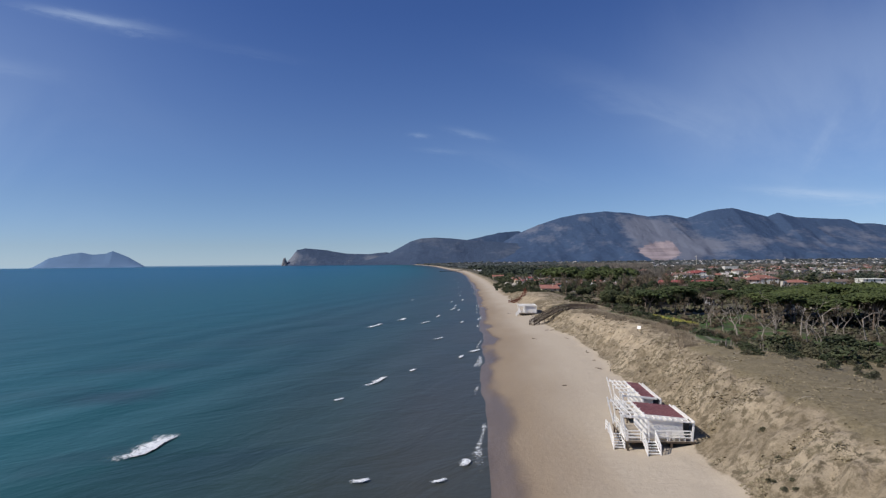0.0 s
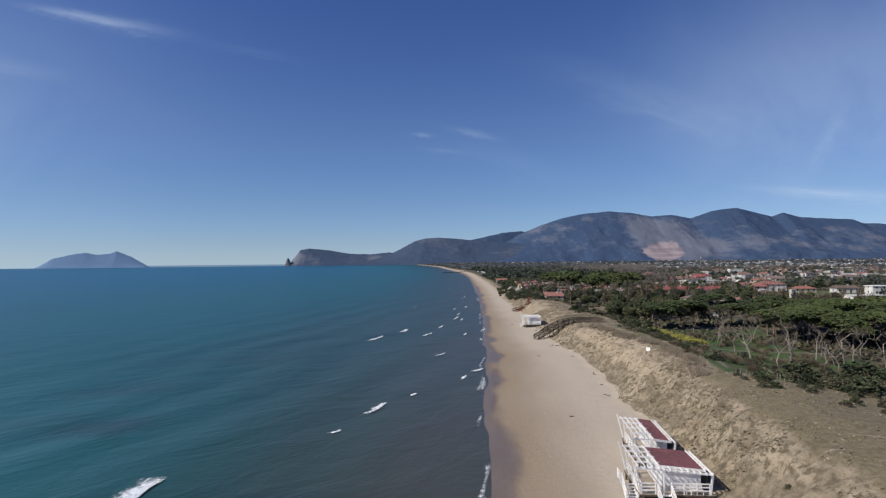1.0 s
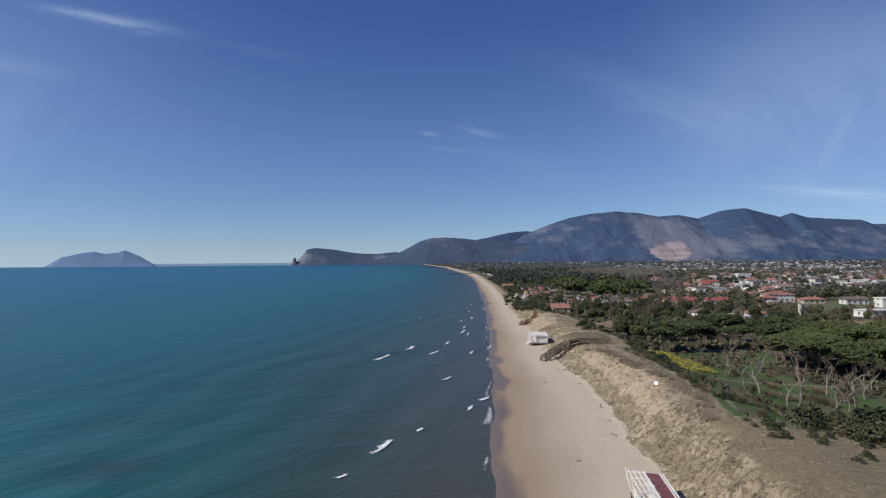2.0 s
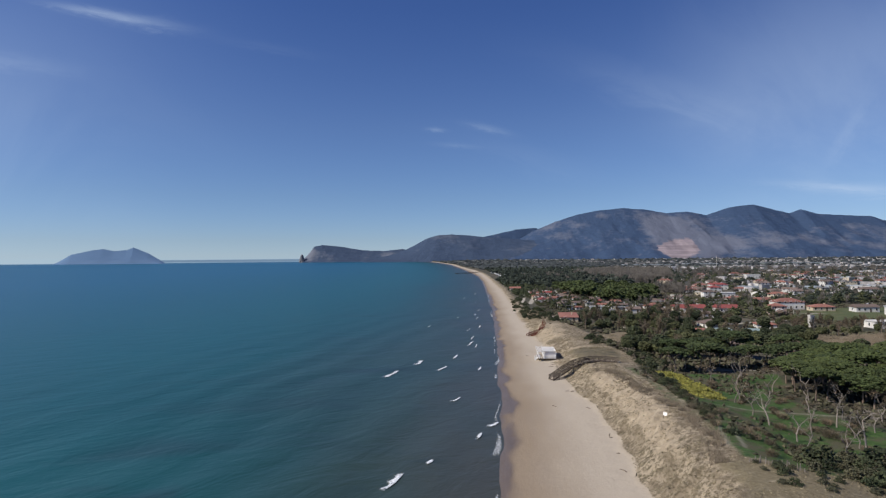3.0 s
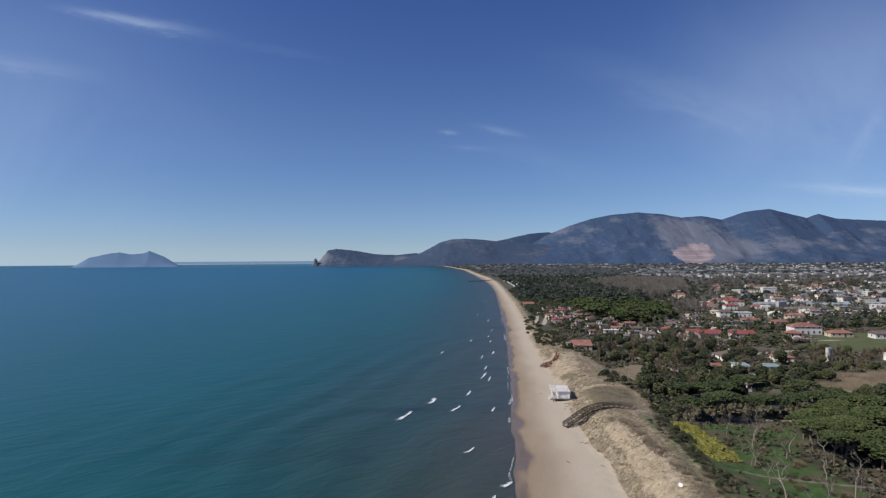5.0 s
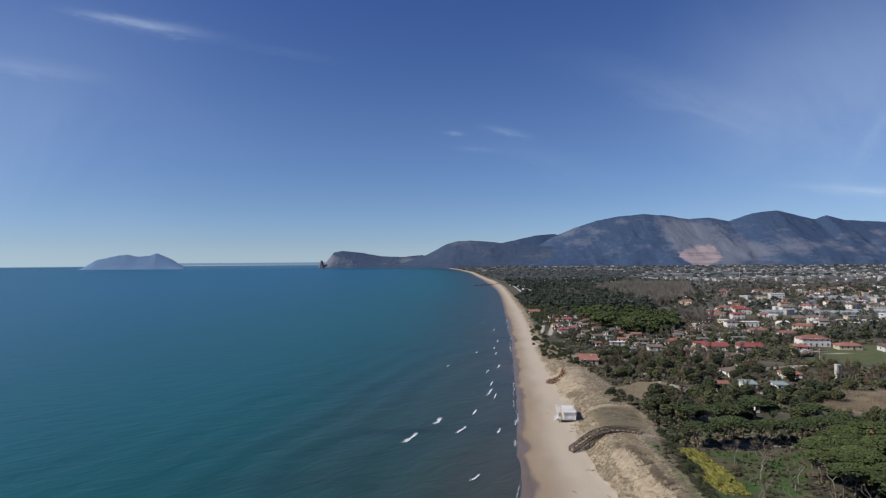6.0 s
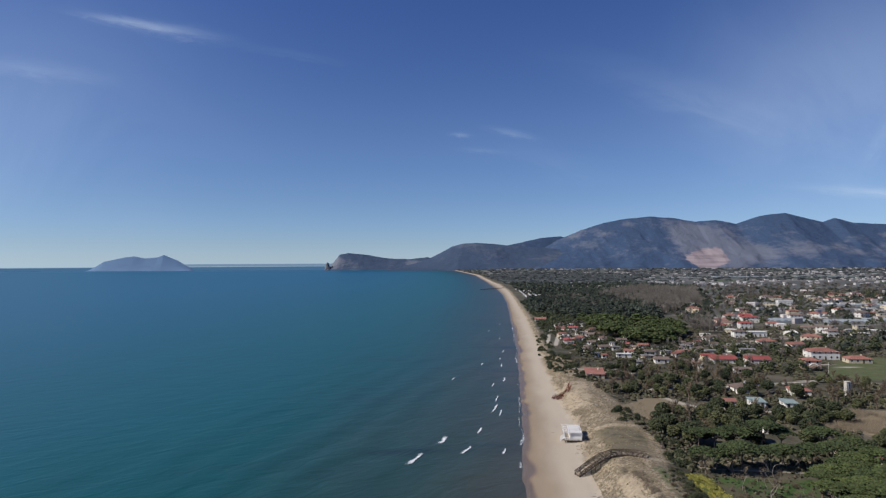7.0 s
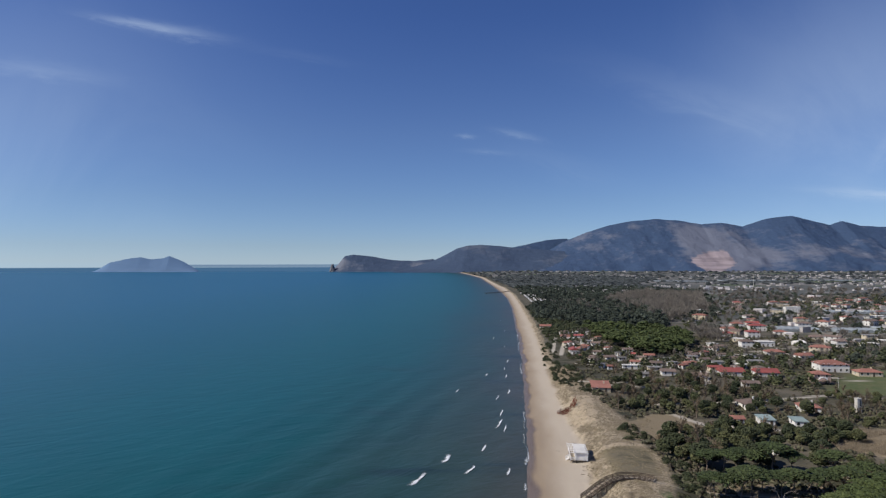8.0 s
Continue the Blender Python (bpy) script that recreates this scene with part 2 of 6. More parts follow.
def sea_material():
    """Clear teal water: sandy and turbid by the beach, deeper offshore, with swell and ripples as relief."""
    m, t, bsdf, where = blank("sea_water", 0.34)
    off = t.nodes.new("ShaderNodeAttribute")
    off.attribute_name = "offshore"
    patches = noise_fac(t, where, 0.018, 4, 0.55, (1, 0.35, 1))
    d = math_node(t, "ADD", off.outputs["Fac"], math_node(t, "MULTIPLY", math_node(t, "SUBTRACT", patches, 0.5), 70.0))
    ramp = t.nodes.new("ShaderNodeValToRGB")
    e = ramp.color_ramp.elements
    stops = [(0.0, (0.055, 0.058, 0.045)), (0.03, (0.033, 0.056, 0.043)), (0.075, (0.017, 0.058, 0.052)), (0.13, (0.005, 0.069, 0.070)), (0.22, (0.002, 0.079, 0.090)),
             (0.5, (0.001, 0.080, 0.120)), (1.0, (0.002, 0.086, 0.152))]
    while len(e) < len(stops):
        e.new(0.5)
    for el, (p, c) in zip(e, stops):
        el.position, el.color = p, (*c, 1)
    t.links.new(span(t, d, 0, 700), ramp.inputs[0])
    col = ramp.outputs[0]
    slant = t.nodes.new("ShaderNodeMapping")
    slant.inputs["Rotation"].default_value = (0, 0, radians(-52))
    t.links.new(where, slant.inputs["Vector"])
    streak = noise_fac(t, slant.outputs[0], 0.055, 7, 0.62, (0.45, 1.1, 1))
    col = mix_rgb(t, 1.0, col, mix_rgb(t, span(t, streak, 0.3, 0.7), (0.88, 0.89, 0.90), (1.10, 1.08, 1.07)), "MULTIPLY")
    place = t.nodes.new("ShaderNodeSeparateXYZ")
    t.links.new(where, place.inputs[0])
    clear = math_node(t, "MULTIPLY", span(t, off.outputs["Fac"], 26, 60), span(t, place.outputs[1], 150, 70))
    col = mix_rgb(t, math_node(t, "MULTIPLY", clear, 0.8), col, (0.016, 0.104, 0.110))
    # ragged darker patches, fading out away from the beach
    dark_patches = noise_fac(t, where, 0.022, 4, 0.55, (0.55, 1.5, 1), 0.8)
    shallow = span(t, off.outputs["Fac"], 120, 30)
    col = mix_rgb(t, math_node(t, "MULTIPLY", span(t, dark_patches, 0.56, 0.70), shallow), col, (0.014, 0.030, 0.030))
    t.links.new(col, bsdf.inputs["Base Color"])
    bsdf.inputs["IOR"].default_value = 1.33
    bsdf.inputs["Specular IOR Level"].default_value = 0.42
    swell = noise_fac(t, slant.outputs[0], 0.15, 4, 0.55, (0.5, 1.0, 1), 0.6)
    chop = noise_fac(t, slant.outputs[0], 0.7, 5, 0.62, (0.75, 1.0, 1))
    h = math_node(t, "ADD", math_node(t, "MULTIPLY", swell, 1.0), math_node(t, "MULTIPLY", chop, 0.22))
    bump_to(t, bsdf, h, 0.34, 1.0)
    return m


def ground_material():
    """Beach sand, dune scrub, meadow, blossom, dry grass and soil, mixed by the plan's zones."""
    m, t, bsdf, where = blank("ground_cover", 0.92)

    def zone(name):
        n = t.nodes.new("ShaderNodeAttribute")
        n.attribute_name = name
        return n.outputs["Fac"]

    def worn(fac, scale, hard=0.25):
        nz = noise_fac(t, where, scale, 6, 0.65)
        k = math_node(t, "ADD", fac, math_node(t, "MULTIPLY", math_node(t, "SUBTRACT", nz, 0.5), 1.1))
        return span(t, k, 0.5 - hard, 0.5 + hard)

    grain = noise_fac(t, where, 2.2, 6, 0.7)
    broad = noise_fac(t, where, 0.09, 4, 0.6)
    lines = noise_fac(t, where, 0.5, 4, 0.6, (1.0, 0.12, 1))
    sand = mix_rgb(t, span(t, grain, 0.3, 0.7), (0.385, 0.326, 0.252), (0.475, 0.406, 0.32))
    sand = mix_rgb(t, span(t, lines, 0.35, 0.65), sand, (0.45, 0.385, 0.30))
    damp = mix_rgb(t, span(t, lines, 0.3, 0.7), (0.240, 0.182, 0.126), (0.292, 0.226, 0.156))
    col = mix_rgb(t, span(t, math_node(t, "ADD", zone("damp"), math_node(t, "MULTIPLY", math_node(t, "SUBTRACT", lines, 0.5), 0.5)), 0.0, 1.0), sand, damp)
    loose = mix_rgb(t, span(t, noise_fac(t, where, 0.8, 6, 0.7), 0.35, 0.65), (0.29, 0.232, 0.158), (0.43, 0.355, 0.25))
    col = mix_rgb(t, zone("dune"), col, loose)
    col = mix_rgb(t, zone("wet"), col, mix_rgb(t, span(t, lines, 0.3, 0.7), (0.130, 0.097, 0.074), (0.175, 0.134, 0.102)))
    furrow = t.nodes.new("ShaderNodeMapping")
    furrow.inputs["Rotation"].default_value = (0, 0, radians(-45))
    t.links.new(where, furrow.inputs["Vector"])
    scrub = mix_rgb(t, span(t, noise_fac(t, furrow.outputs[0], 1.15, 8, 0.76, (0.7, 1.2, 1)), 0.43, 0.53), (0.125, 0.100, 0.062), (0.375, 0.308, 0.215))
    scrub = mix_rgb(t, span(t, noise_fac(t, where, 0.5, 6, 0.75), 0.54, 0.66), scrub, (0.098, 0.084, 0.050))
    scrub = mix_rgb(t, span(t, noise_fac(t, where, 0.16, 5, 0.7, (1.4, 0.7, 1)), 0.42, 0.58, 0.0, 0.6), scrub, (0.160, 0.126, 0.080))
    col = mix_rgb(t, worn(zone("scrub"), 0.7, 0.13), col, scrub)
    turf = mix_rgb(t, span(t, noise_fac(t, where, 1.3, 7, 0.75), 0.38, 0.62), (0.152, 0.124, 0.072), (0.236, 0.196, 0.122))
    turf = mix_rgb(t, span(t, noise_fac(t, where, 0.5, 6, 0.7, (0.3, 1, 1)), 0.60, 0.72), turf, (0.36, 0.31, 0.23))
    col = mix_rgb(t, worn(zone("turf"), 0.5), col, turf)
    dry = mix_rgb(t, span(t, grain, 0.3, 0.7), (0.17, 0.135, 0.085), (0.25, 0.20, 0.13))
    col = mix_rgb(t, worn(zone("dry"), 0.5), col, dry)
    inland = mix_rgb(t, span(t, noise_fac(t, where, 0.06, 5, 0.6), 0.4, 0.6), (0.048, 0.048, 0.030), (0.125, 0.108, 0.078))
    col = mix_rgb(t, worn(zone("inland"), 0.3), col, inland)
    lawn = mix_rgb(t, span(t, noise_fac(t, where, 0.7, 6, 0.7), 0.35, 0.65), (0.030, 0.066, 0.016), (0.072, 0.126, 0.034))
    lawn = mix_rgb(t, span(t, noise_fac(t, where, 0.16, 6, 0.65), 0.45, 0.57), lawn, (0.090, 0.086, 0.048))
    col = mix_rgb(t, worn(zone("lawn"), 0.5), col, lawn)
    pasture = mix_rgb(t, span(t, noise_fac(t, where, 0.2, 6, 0.65), 0.35, 0.65), (0.070, 0.098, 0.036), (0.125, 0.125, 0.060))
    col = mix_rgb(t, zone("pasture"), col, pasture)
    bloom = mix_rgb(t, span(t, noise_fac(t, where, 2.0, 6, 0.7, (1.0, 0.16, 1)), 0.38, 0.58), (0.070, 0.092, 0.028), (0.36, 0.32, 0.055))
    col = mix_rgb(t, math_node(t, "MULTIPLY", worn(zone("bloom"), 0.45, 0.12), span(t, noise_fac(t, where, 0.55, 5, 0.65, (1, 0.5, 1)), 0.36, 0.52)), col, bloom)
    col = mix_rgb(t, zone("road"), col, mix_rgb(t, span(t, grain, 0.3, 0.7), (0.36, 0.32, 0.26), (0.46, 0.42, 0.35)))
    fields = node(t, "ShaderNodeTexVoronoi", Scale=0.0065)
    fields.voronoi_dimensions = "2D"
    t.links.new(where, fields.inputs["Vector"])
    pick = t.nodes.new("ShaderNodeSeparateColor")
    t.links.new(fields.outputs["Color"], pick.inputs[0])
    # field greys lean blue: distance haze mixed into the plain's colours
    plain = mix_rgb(t, span(t, pick.outputs[0], 0.35, 0.65), (0.105, 0.110, 0.102), (0.190, 0.180, 0.168))
    plain = mix_rgb(t, span(t, pick.outputs[1], 0.80, 0.86), plain, (0.075, 0.105, 0.045))
    plain = mix_rgb(t, span(t, noise_fac(t, where, 0.03, 4, 0.6), 0.4, 0.65), plain, (0.075, 0.078, 0.066))
    col = mix_rgb(t, zone("plain"), col, plain)
    t.links.new(col, bsdf.inputs["Base Color"])
    t.links.new(span(t, zone("wet"), 0, 1, 0.92, 0.34), bsdf.inputs["Roughness"])
    bsdf.inputs["Specular IOR Level"].default_value = 0.25
    rough = math_node(t, "ADD", grain, math_node(t, "MULTIPLY", noise_fac(t, where, 0.7, 5, 0.6), 1.5))
    bump_to(t, bsdf, math_node(t, "MULTIPLY", rough, span(t, zone("dune"), 0, 1, 0.3, 1.0)), 0.8, 0.22)
    return m


def foam_material():
    m, t, bsdf, where = blank("sea_foam", 0.7)
    nz = noise_fac(t, where, 1.7, 6, 0.7)
    t.links.new(mix_rgb(t, span(t, nz, 0.3, 0.7), (0.66, 0.70, 0.72), (0.90, 0.92, 0.92)), bsdf.inputs["Base Color"])
    edge = t.nodes.new("ShaderNodeAttribute")
    edge.attribute_name = "cover"
    lace = noise_fac(t, where, 2.6, 8, 0.78, (1, 0.7, 1))
    a = math_node(t, "ADD", edge.outputs["Fac"], math_node(t, "MULTIPLY", math_node(t, "SUBTRACT", lace, 0.5), 2.6))
    t.links.new(span(t, a, 0.38, 0.86), bsdf.inputs["Alpha"])
    bump_to(t, bsdf, nz, 0.6, 0.2)
    return m


def mountain_material(name, forest, rock, scar=None, relief=0.7):
    """Blue-green hillside, distance haze painted into its colours, with bare rock showing through on the steeper
    ground.
    """
    m, t, bsdf, where = blank(name, 0.95)
    bsdf.inputs["Specular IOR Level"].default_value = 0.05
    a = noise_fac(t, where, 0.006, 7, 0.62, (1, 1, 1.6))
    b = noise_fac(t, where, 0.035, 8, 0.72)
    bare = t.nodes.new("ShaderNodeAttribute")
    bare.attribute_name = "bare"
    k = math_node(t, "ADD", bare.outputs["Fac"], math_node(t, "MULTIPLY", math_node(t, "SUBTRACT", a, 0.5), 2.0))
    k = math_node(t, "ADD", k, math_node(t, "MULTIPLY", math_node(t, "SUBTRACT", b, 0.5), 0.8))
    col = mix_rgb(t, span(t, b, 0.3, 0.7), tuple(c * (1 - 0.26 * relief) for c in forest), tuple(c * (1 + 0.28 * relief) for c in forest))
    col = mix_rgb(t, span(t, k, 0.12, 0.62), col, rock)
    if scar:
        q = t.nodes.new("ShaderNodeAttribute")
        q.attribute_name = "quarry"
        kq = math_node(t, "ADD", q.outputs["Fac"], math_node(t, "MULTIPLY", math_node(t, "SUBTRACT", b, 0.5), 1.5))
        terr = noise_fac(t, where, 0.024, 4, 0.6, (0.2, 0.2, 3.4))
        col = mix_rgb(t, span(t, kq, 0.4, 0.6), col, mix_rgb(t, span(t, terr, 0.35, 0.65), tuple(c * 0.62 for c in scar), scar))
    t.links.new(col, bsdf.inputs["Base Color"])
    if relief:
        bump_to(t, bsdf, math_node(t, "ADD", a, math_node(t, "MULTIPLY", b, 0.3)), relief, 60.0)
    return m


CLIFF = surface("pale_sea_cliff", (0.13, 0.135, 0.155), (0.20, 0.195, 0.205), 0.05, 0.95, 0.3, 3.0, specular=0.05)
SEA, GROUND, FOAM = sea_material(), ground_material(), foam_material()
# forest and rock tones are blued and paled to paint in the haze
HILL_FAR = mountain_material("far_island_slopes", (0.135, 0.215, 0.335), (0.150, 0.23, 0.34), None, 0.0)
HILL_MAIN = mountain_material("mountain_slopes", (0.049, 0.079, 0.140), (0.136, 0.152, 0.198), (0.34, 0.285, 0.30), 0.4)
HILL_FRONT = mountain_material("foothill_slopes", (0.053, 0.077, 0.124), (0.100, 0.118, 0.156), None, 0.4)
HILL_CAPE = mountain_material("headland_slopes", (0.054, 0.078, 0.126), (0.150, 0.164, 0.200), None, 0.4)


# ---------------------------------------------------------------- geometry helpers
def hash_grid(ix, iy, seed):
    h = (ix.astype(np.int64) * 374761393 + iy.astype(np.int64) * 668265263 + seed * 1442695041) & 0x7FFFFFFF
    h = ((h ^ (h >> 13)) * 1274126177) & 0x7FFFFFFF
    return ((h ^ (h >> 16)) & 0xFFFF) / 65535.0


def value_noise(x, y, seed=0):
    x, y = np.asarray(x, float), np.asarray(y, float)
    ix, iy = np.floor(x), np.floor(y)
    fx, fy = x - ix, y - iy
    fx, fy = fx * fx * (3 - 2 * fx), fy * fy * (3 - 2 * fy)
    a, b = hash_grid(ix, iy, seed), hash_grid(ix + 1, iy, seed)
    c, d = hash_grid(ix, iy + 1, seed), hash_grid(ix + 1, iy + 1, seed)
    return (a * (1 - fx) + b * fx) * (1 - fy) + (c * (1 - fx) + d * fx) * fy


def fbm(x, y, seed=0, octaves=4):
    total, amp, norm = 0.0, 1.0, 0.0
    for k in range(octaves):
        total = total + amp * value_noise(np.asarray(x) * 2 ** k + 17.3 * k, np.asarray(y) * 2 ** k - 9.1 * k, seed + k)
        norm += amp
        amp *= 0.5
    return total / norm


def smooth(v, lo, hi):
    k = np.clip((np.asarray(v, float) - lo) / (hi - lo), 0, 1)
    return k * k * (3 - 2 * k)


def grid_mesh(name, X, Y, Z, material, attributes=None, flip=False):
    """A sheet from three equal arrays, with point attributes."""
    n, k = X.shape
    me = bpy.data.meshes.new(name)
    i = np.arange(n * k).reshape(n, k)
    quads = np.stack([i[:-1, :-1], i[:-1, 1:], i[1:, 1:], i[1:, :-1]], -1).reshape(-1, 4)
    if flip:
        quads = quads[:, ::-1]
    me.vertices.add(n * k)
    me.vertices.foreach_set("co", np.stack([X, Y, Z], -1).astype(np.float32).ravel())
    me.loops.add(quads.size)
    me.loops.foreach_set("vertex_index", quads.astype(np.int32).ravel())
    me.polygons.add(len(quads))
    me.polygons.foreach_set("loop_start", np.arange(0, quads.size, 4, dtype=np.int32))
    me.polygons.foreach_set("use_smooth", np.ones(len(quads), bool))
    me.update(calc_edges=True)
    me.materials.append(material)
    for key, v in (attributes or {}).items():
        at = me.attributes.new(key, "FLOAT", "POINT")
        at.data.foreach_set("value", np.asarray(v, np.float32).ravel())
    return me


def polygon_mask(X, Y, corners, soft=1.0):
    """1 inside the polygon, 0 outside, with a soft border in metres."""
    inside = np.zeros(X.shape, bool)
    near = np.full(X.shape, 1e9)
    n = len(corners)
    for a in range(n):
        (x0, y0), (x1, y1) = corners[a], corners[(a + 1) % n]
        cross = ((y0 > Y) != (y1 > Y)) & (X < (x1 - x0) * (Y - y0) / ((y1 - y0) or 1e-9) + x0)
        inside ^= cross
        L = (x1 - x0) ** 2 + (y1 - y0) ** 2
        k = np.clip(((X - x0) * (x1 - x0) + (Y - y0) * (y1 - y0)) / L, 0, 1)
        near = np.minimum(near, np.hypot(X - x0 - k * (x1 - x0), Y - y0 - k * (y1 - y0)))
    signed = np.where(inside, near, -near)
    return smooth(signed, -soft, soft)


def line_mask(X, Y, points, width, soft=0.5):
    near = np.full(X.shape, 1e9)
    for (x0, y0), (x1, y1) in zip(points, points[1:]):
        L = (x1 - x0) ** 2 + (y1 - y0) ** 2
        k = np.clip(((X - x0) * (x1 - x0) + (Y - y0) * (y1 - y0)) / L, 0, 1)
        near = np.minimum(near, np.hypot(X - x0 - k * (x1 - x0), Y - y0 - k * (y1 - y0)))
    return 1 - smooth(near, width / 2, width / 2 + soft)


def box(bm, x0, x1, y0, y1, z0, z1):
    v = [bm.verts.new((x, y, z)) for z in (z0, z1) for x, y in ((x0, y0), (x1, y0), (x1, y1), (x0, y1))]
    for f in ((3, 2, 1, 0), (4, 5, 6, 7), (0, 1, 5, 4), (1, 2, 6, 5), (2, 3, 7, 6), (3, 0, 4, 7)):
        bm.faces.new([v[k] for k in f])


def beam(bm, p, q, w, h=None):
    """A squared timber from p to q."""
    p, q, h = Vector(p), Vector(q), h or w
    d = (q - p).normalized()
    side = d.cross(Vector((0, 0, 1)))
    side = side.normalized() if side.length > 1e-3 else Vector((1, 0, 0))
    up = side.cross(d).normalized()
    v = [bm.verts.new(e + side * (w / 2 * a) + up * (h / 2 * b)) for e in (p, q) for a, b in ((-1, -1), (1, -1), (1, 1), (-1, 1))]
    for f in ((3, 2, 1, 0), (4, 5, 6, 7), (0, 1, 5, 4), (1, 2, 6, 5), (2, 3, 7, 6), (3, 0, 4, 7)):
        bm.faces.new([v[k] for k in f])


def tube(bm, points, radii, sides=6):
    """A tapered round limb along points."""
    rings = []
    for k, (p, r) in enumerate(zip(points, radii)):
        a = Vector(points[max(k - 1, 0)])
        b = Vector(points[min(k + 1, len(points) - 1)])
        d = (b - a).normalized()
        s = d.cross(Vector((0.3, 0.9, 0.1))).normalized()
        u = d.cross(s).normalized()
        rings.append([bm.verts.new(Vector(p) + (s * math.cos(t) + u * math.sin(t)) * r) for t in (math.tau * j / sides for j in range(sides))])
    for a, b in zip(rings, rings[1:]):
        for j in range(sides):
            bm.faces.new((a[j], a[(j + 1) % sides], b[(j + 1) % sides], b[j]))
    bm.faces.new(rings[0][::-1])
    bm.faces.new(rings[-1])


def finish(name, bm, material, round_edges=0.0, shaded=False):
    bmesh.ops.recalc_face_normals(bm, faces=bm.faces)
    if round_edges:
        bmesh.ops.bevel(bm, geom=bm.edges[:], offset=round_edges, segments=1, affect="EDGES")
    me = bpy.data.meshes.new(name)
    bm.to_mesh(me)
    bm.free()
    me.materials.append(material)
    if shaded:
        me.polygons.foreach_set("use_smooth", np.ones(len(me.polygons), bool))
    return me


def part(name, bm, material, parent, label="", round_edges=0.0, shaded=False):
    """Links a bmesh, or a mesh, as one part under a thing or a part."""
    me = bm if isinstance(bm, bpy.types.Mesh) else finish(name, bm, material, round_edges, shaded)
    ob = new(name, me)
    ob.parent = parent
    return tagged(ob, label)


def thing(name, label, category, m=None, group="", kind=""):
    ob = new(name)
    ob.empty_display_size = 0.3
    if m is not None:
        ob.matrix_basis = m
    return tagged(ob, label, category, group, kind)


OCT_V = np.array([(1, 0, 0), (-1, 0, 0), (0, 1, 0), (0, -1, 0), (0, 0, 1), (0, 0, -1)], float)
OCT_F = np.array([(0, 2, 4), (2, 1, 4), (1, 3, 4), (3, 0, 4), (2, 0, 5), (1, 2, 5), (3, 1, 5), (0, 3, 5)])


def tri_mesh(name, V, F, material, shaded=False):
    me = bpy.data.meshes.new(name)
    me.vertices.add(len(V))
    me.vertices.foreach_set("co", np.asarray(V, np.float32).ravel())
    me.loops.add(F.size)
    me.loops.foreach_set("vertex_index", F.astype(np.int32).ravel())
    me.polygons.add(len(F))
    me.polygons.foreach_set("loop_start", np.arange(0, F.size, F.shape[1], dtype=np.int32))
    me.polygons.foreach_set("use_smooth", np.full(len(F), shaded))
    me.update(calc_edges=True)
    me.materials.append(material)
    return me


def clumps(name, centres, sizes, material, rng, ragged=0.35, turned=True):
    """Many small uneven leaf clumps as one mesh. sizes: half extents, one row of three a clump."""
    n = len(centres)
    V = np.repeat(OCT_V[None], n, 0) * (1 + ragged * (rng.random((n, len(OCT_V), 1)) * 2 - 1))
    V = V * np.asarray(sizes)[:, None, :]
    if turned:
        a = rng.random(n) * math.tau
        c, s = np.cos(a)[:, None], np.sin(a)[:, None]
        V = np.stack([V[..., 0] * c - V[..., 1] * s, V[..., 0] * s + V[..., 1] * c, V[..., 2]], -1)
    tilt = rng.uniform(-0.7, 0.7, n)
    c, s = np.cos(tilt)[:, None], np.sin(tilt)[:, None]
    V = np.stack([V[..., 0], V[..., 1] * c - V[..., 2] * s, V[..., 1] * s + V[..., 2] * c], -1) + np.asarray(centres)[:, None, :]
    F = (OCT_F[None] + (np.arange(n) * len(OCT_V))[:, None, None]).reshape(-1, 3)
    return tri_mesh(name, V.reshape(-1, 3), F, material)


# dark sheet across the gap, standing in for the shade inside the store
def spikes(name, bases, tips, radius, material):
    """Thin twigs: slender three-sided spikes as one mesh."""
    bases, tips = np.asarray(bases), np.asarray(tips)
    n = len(bases)
    d = tips - bases
    d = d / np.linalg.norm(d, axis=1, keepdims=True)
    s = np.cross(d, np.array([0.31, 0.87, 0.38]))
    s = s / np.linalg.norm(s, axis=1, keepdims=True)
    u = np.cross(d, s)
    r = np.broadcast_to(np.asarray(radius, float).reshape(-1, 1), (n, 1))
    V = np.stack([bases + s * r, bases - s * r * 0.5 + u * r * 0.87, bases - s * r * 0.5 - u * r * 0.87, tips], 1)
    F = (np.array([[0, 1, 3], [1, 2, 3], [2, 0, 3]])[None] + (np.arange(n) * 4)[:, None, None]).reshape(-1, 3)
    return tri_mesh(name, V.reshape(-1, 3), F, material)


# ---------------------------------------------------------------- the lie of the land
SHORE = ([-400, 50, 75, 100, 130, 165, 190, 250, 300, 350, 445, 540, 710, 985, 1263, 1577, 1940, 2860, 3510, 4290, 4550, 4700, 4900],
         [2.5, 1.6, 1.1, 0.6, 1.4, 1.8, 1.7, 1.2, 0.6, -0.2, -1.8, -4.1, -10.6, -20.9, -36, -64, -100, -205, -317, -470, -580, -700, -900])
FOOT = ([-400, 50, 105, 150, 182, 200, 231, 261, 280, 325, 371, 422, 490, 563, 692, 900, 1100, 1364, 1752, 1940, 2860, 4290, 4900],
        [21, 21.5, 23.8, 23.2, 20.5, 19, 20, 19, 17.4, 16.2, 14.3, 12.6, 11.6, 9.9, 6, -2.8, -12.5, -27, -58, -84, -190, -455, -880])
CREST = ([-400, 60, 130, 170, 205, 235, 262, 290, 315, 345, 400, 500, 900, 4900],
         [7.0, 7.1, 7.2, 6.4, 5.6, 5.2, 5.4, 6.4, 5.2, 4.6, 4.2, 3.8, 3.4, 3.4])


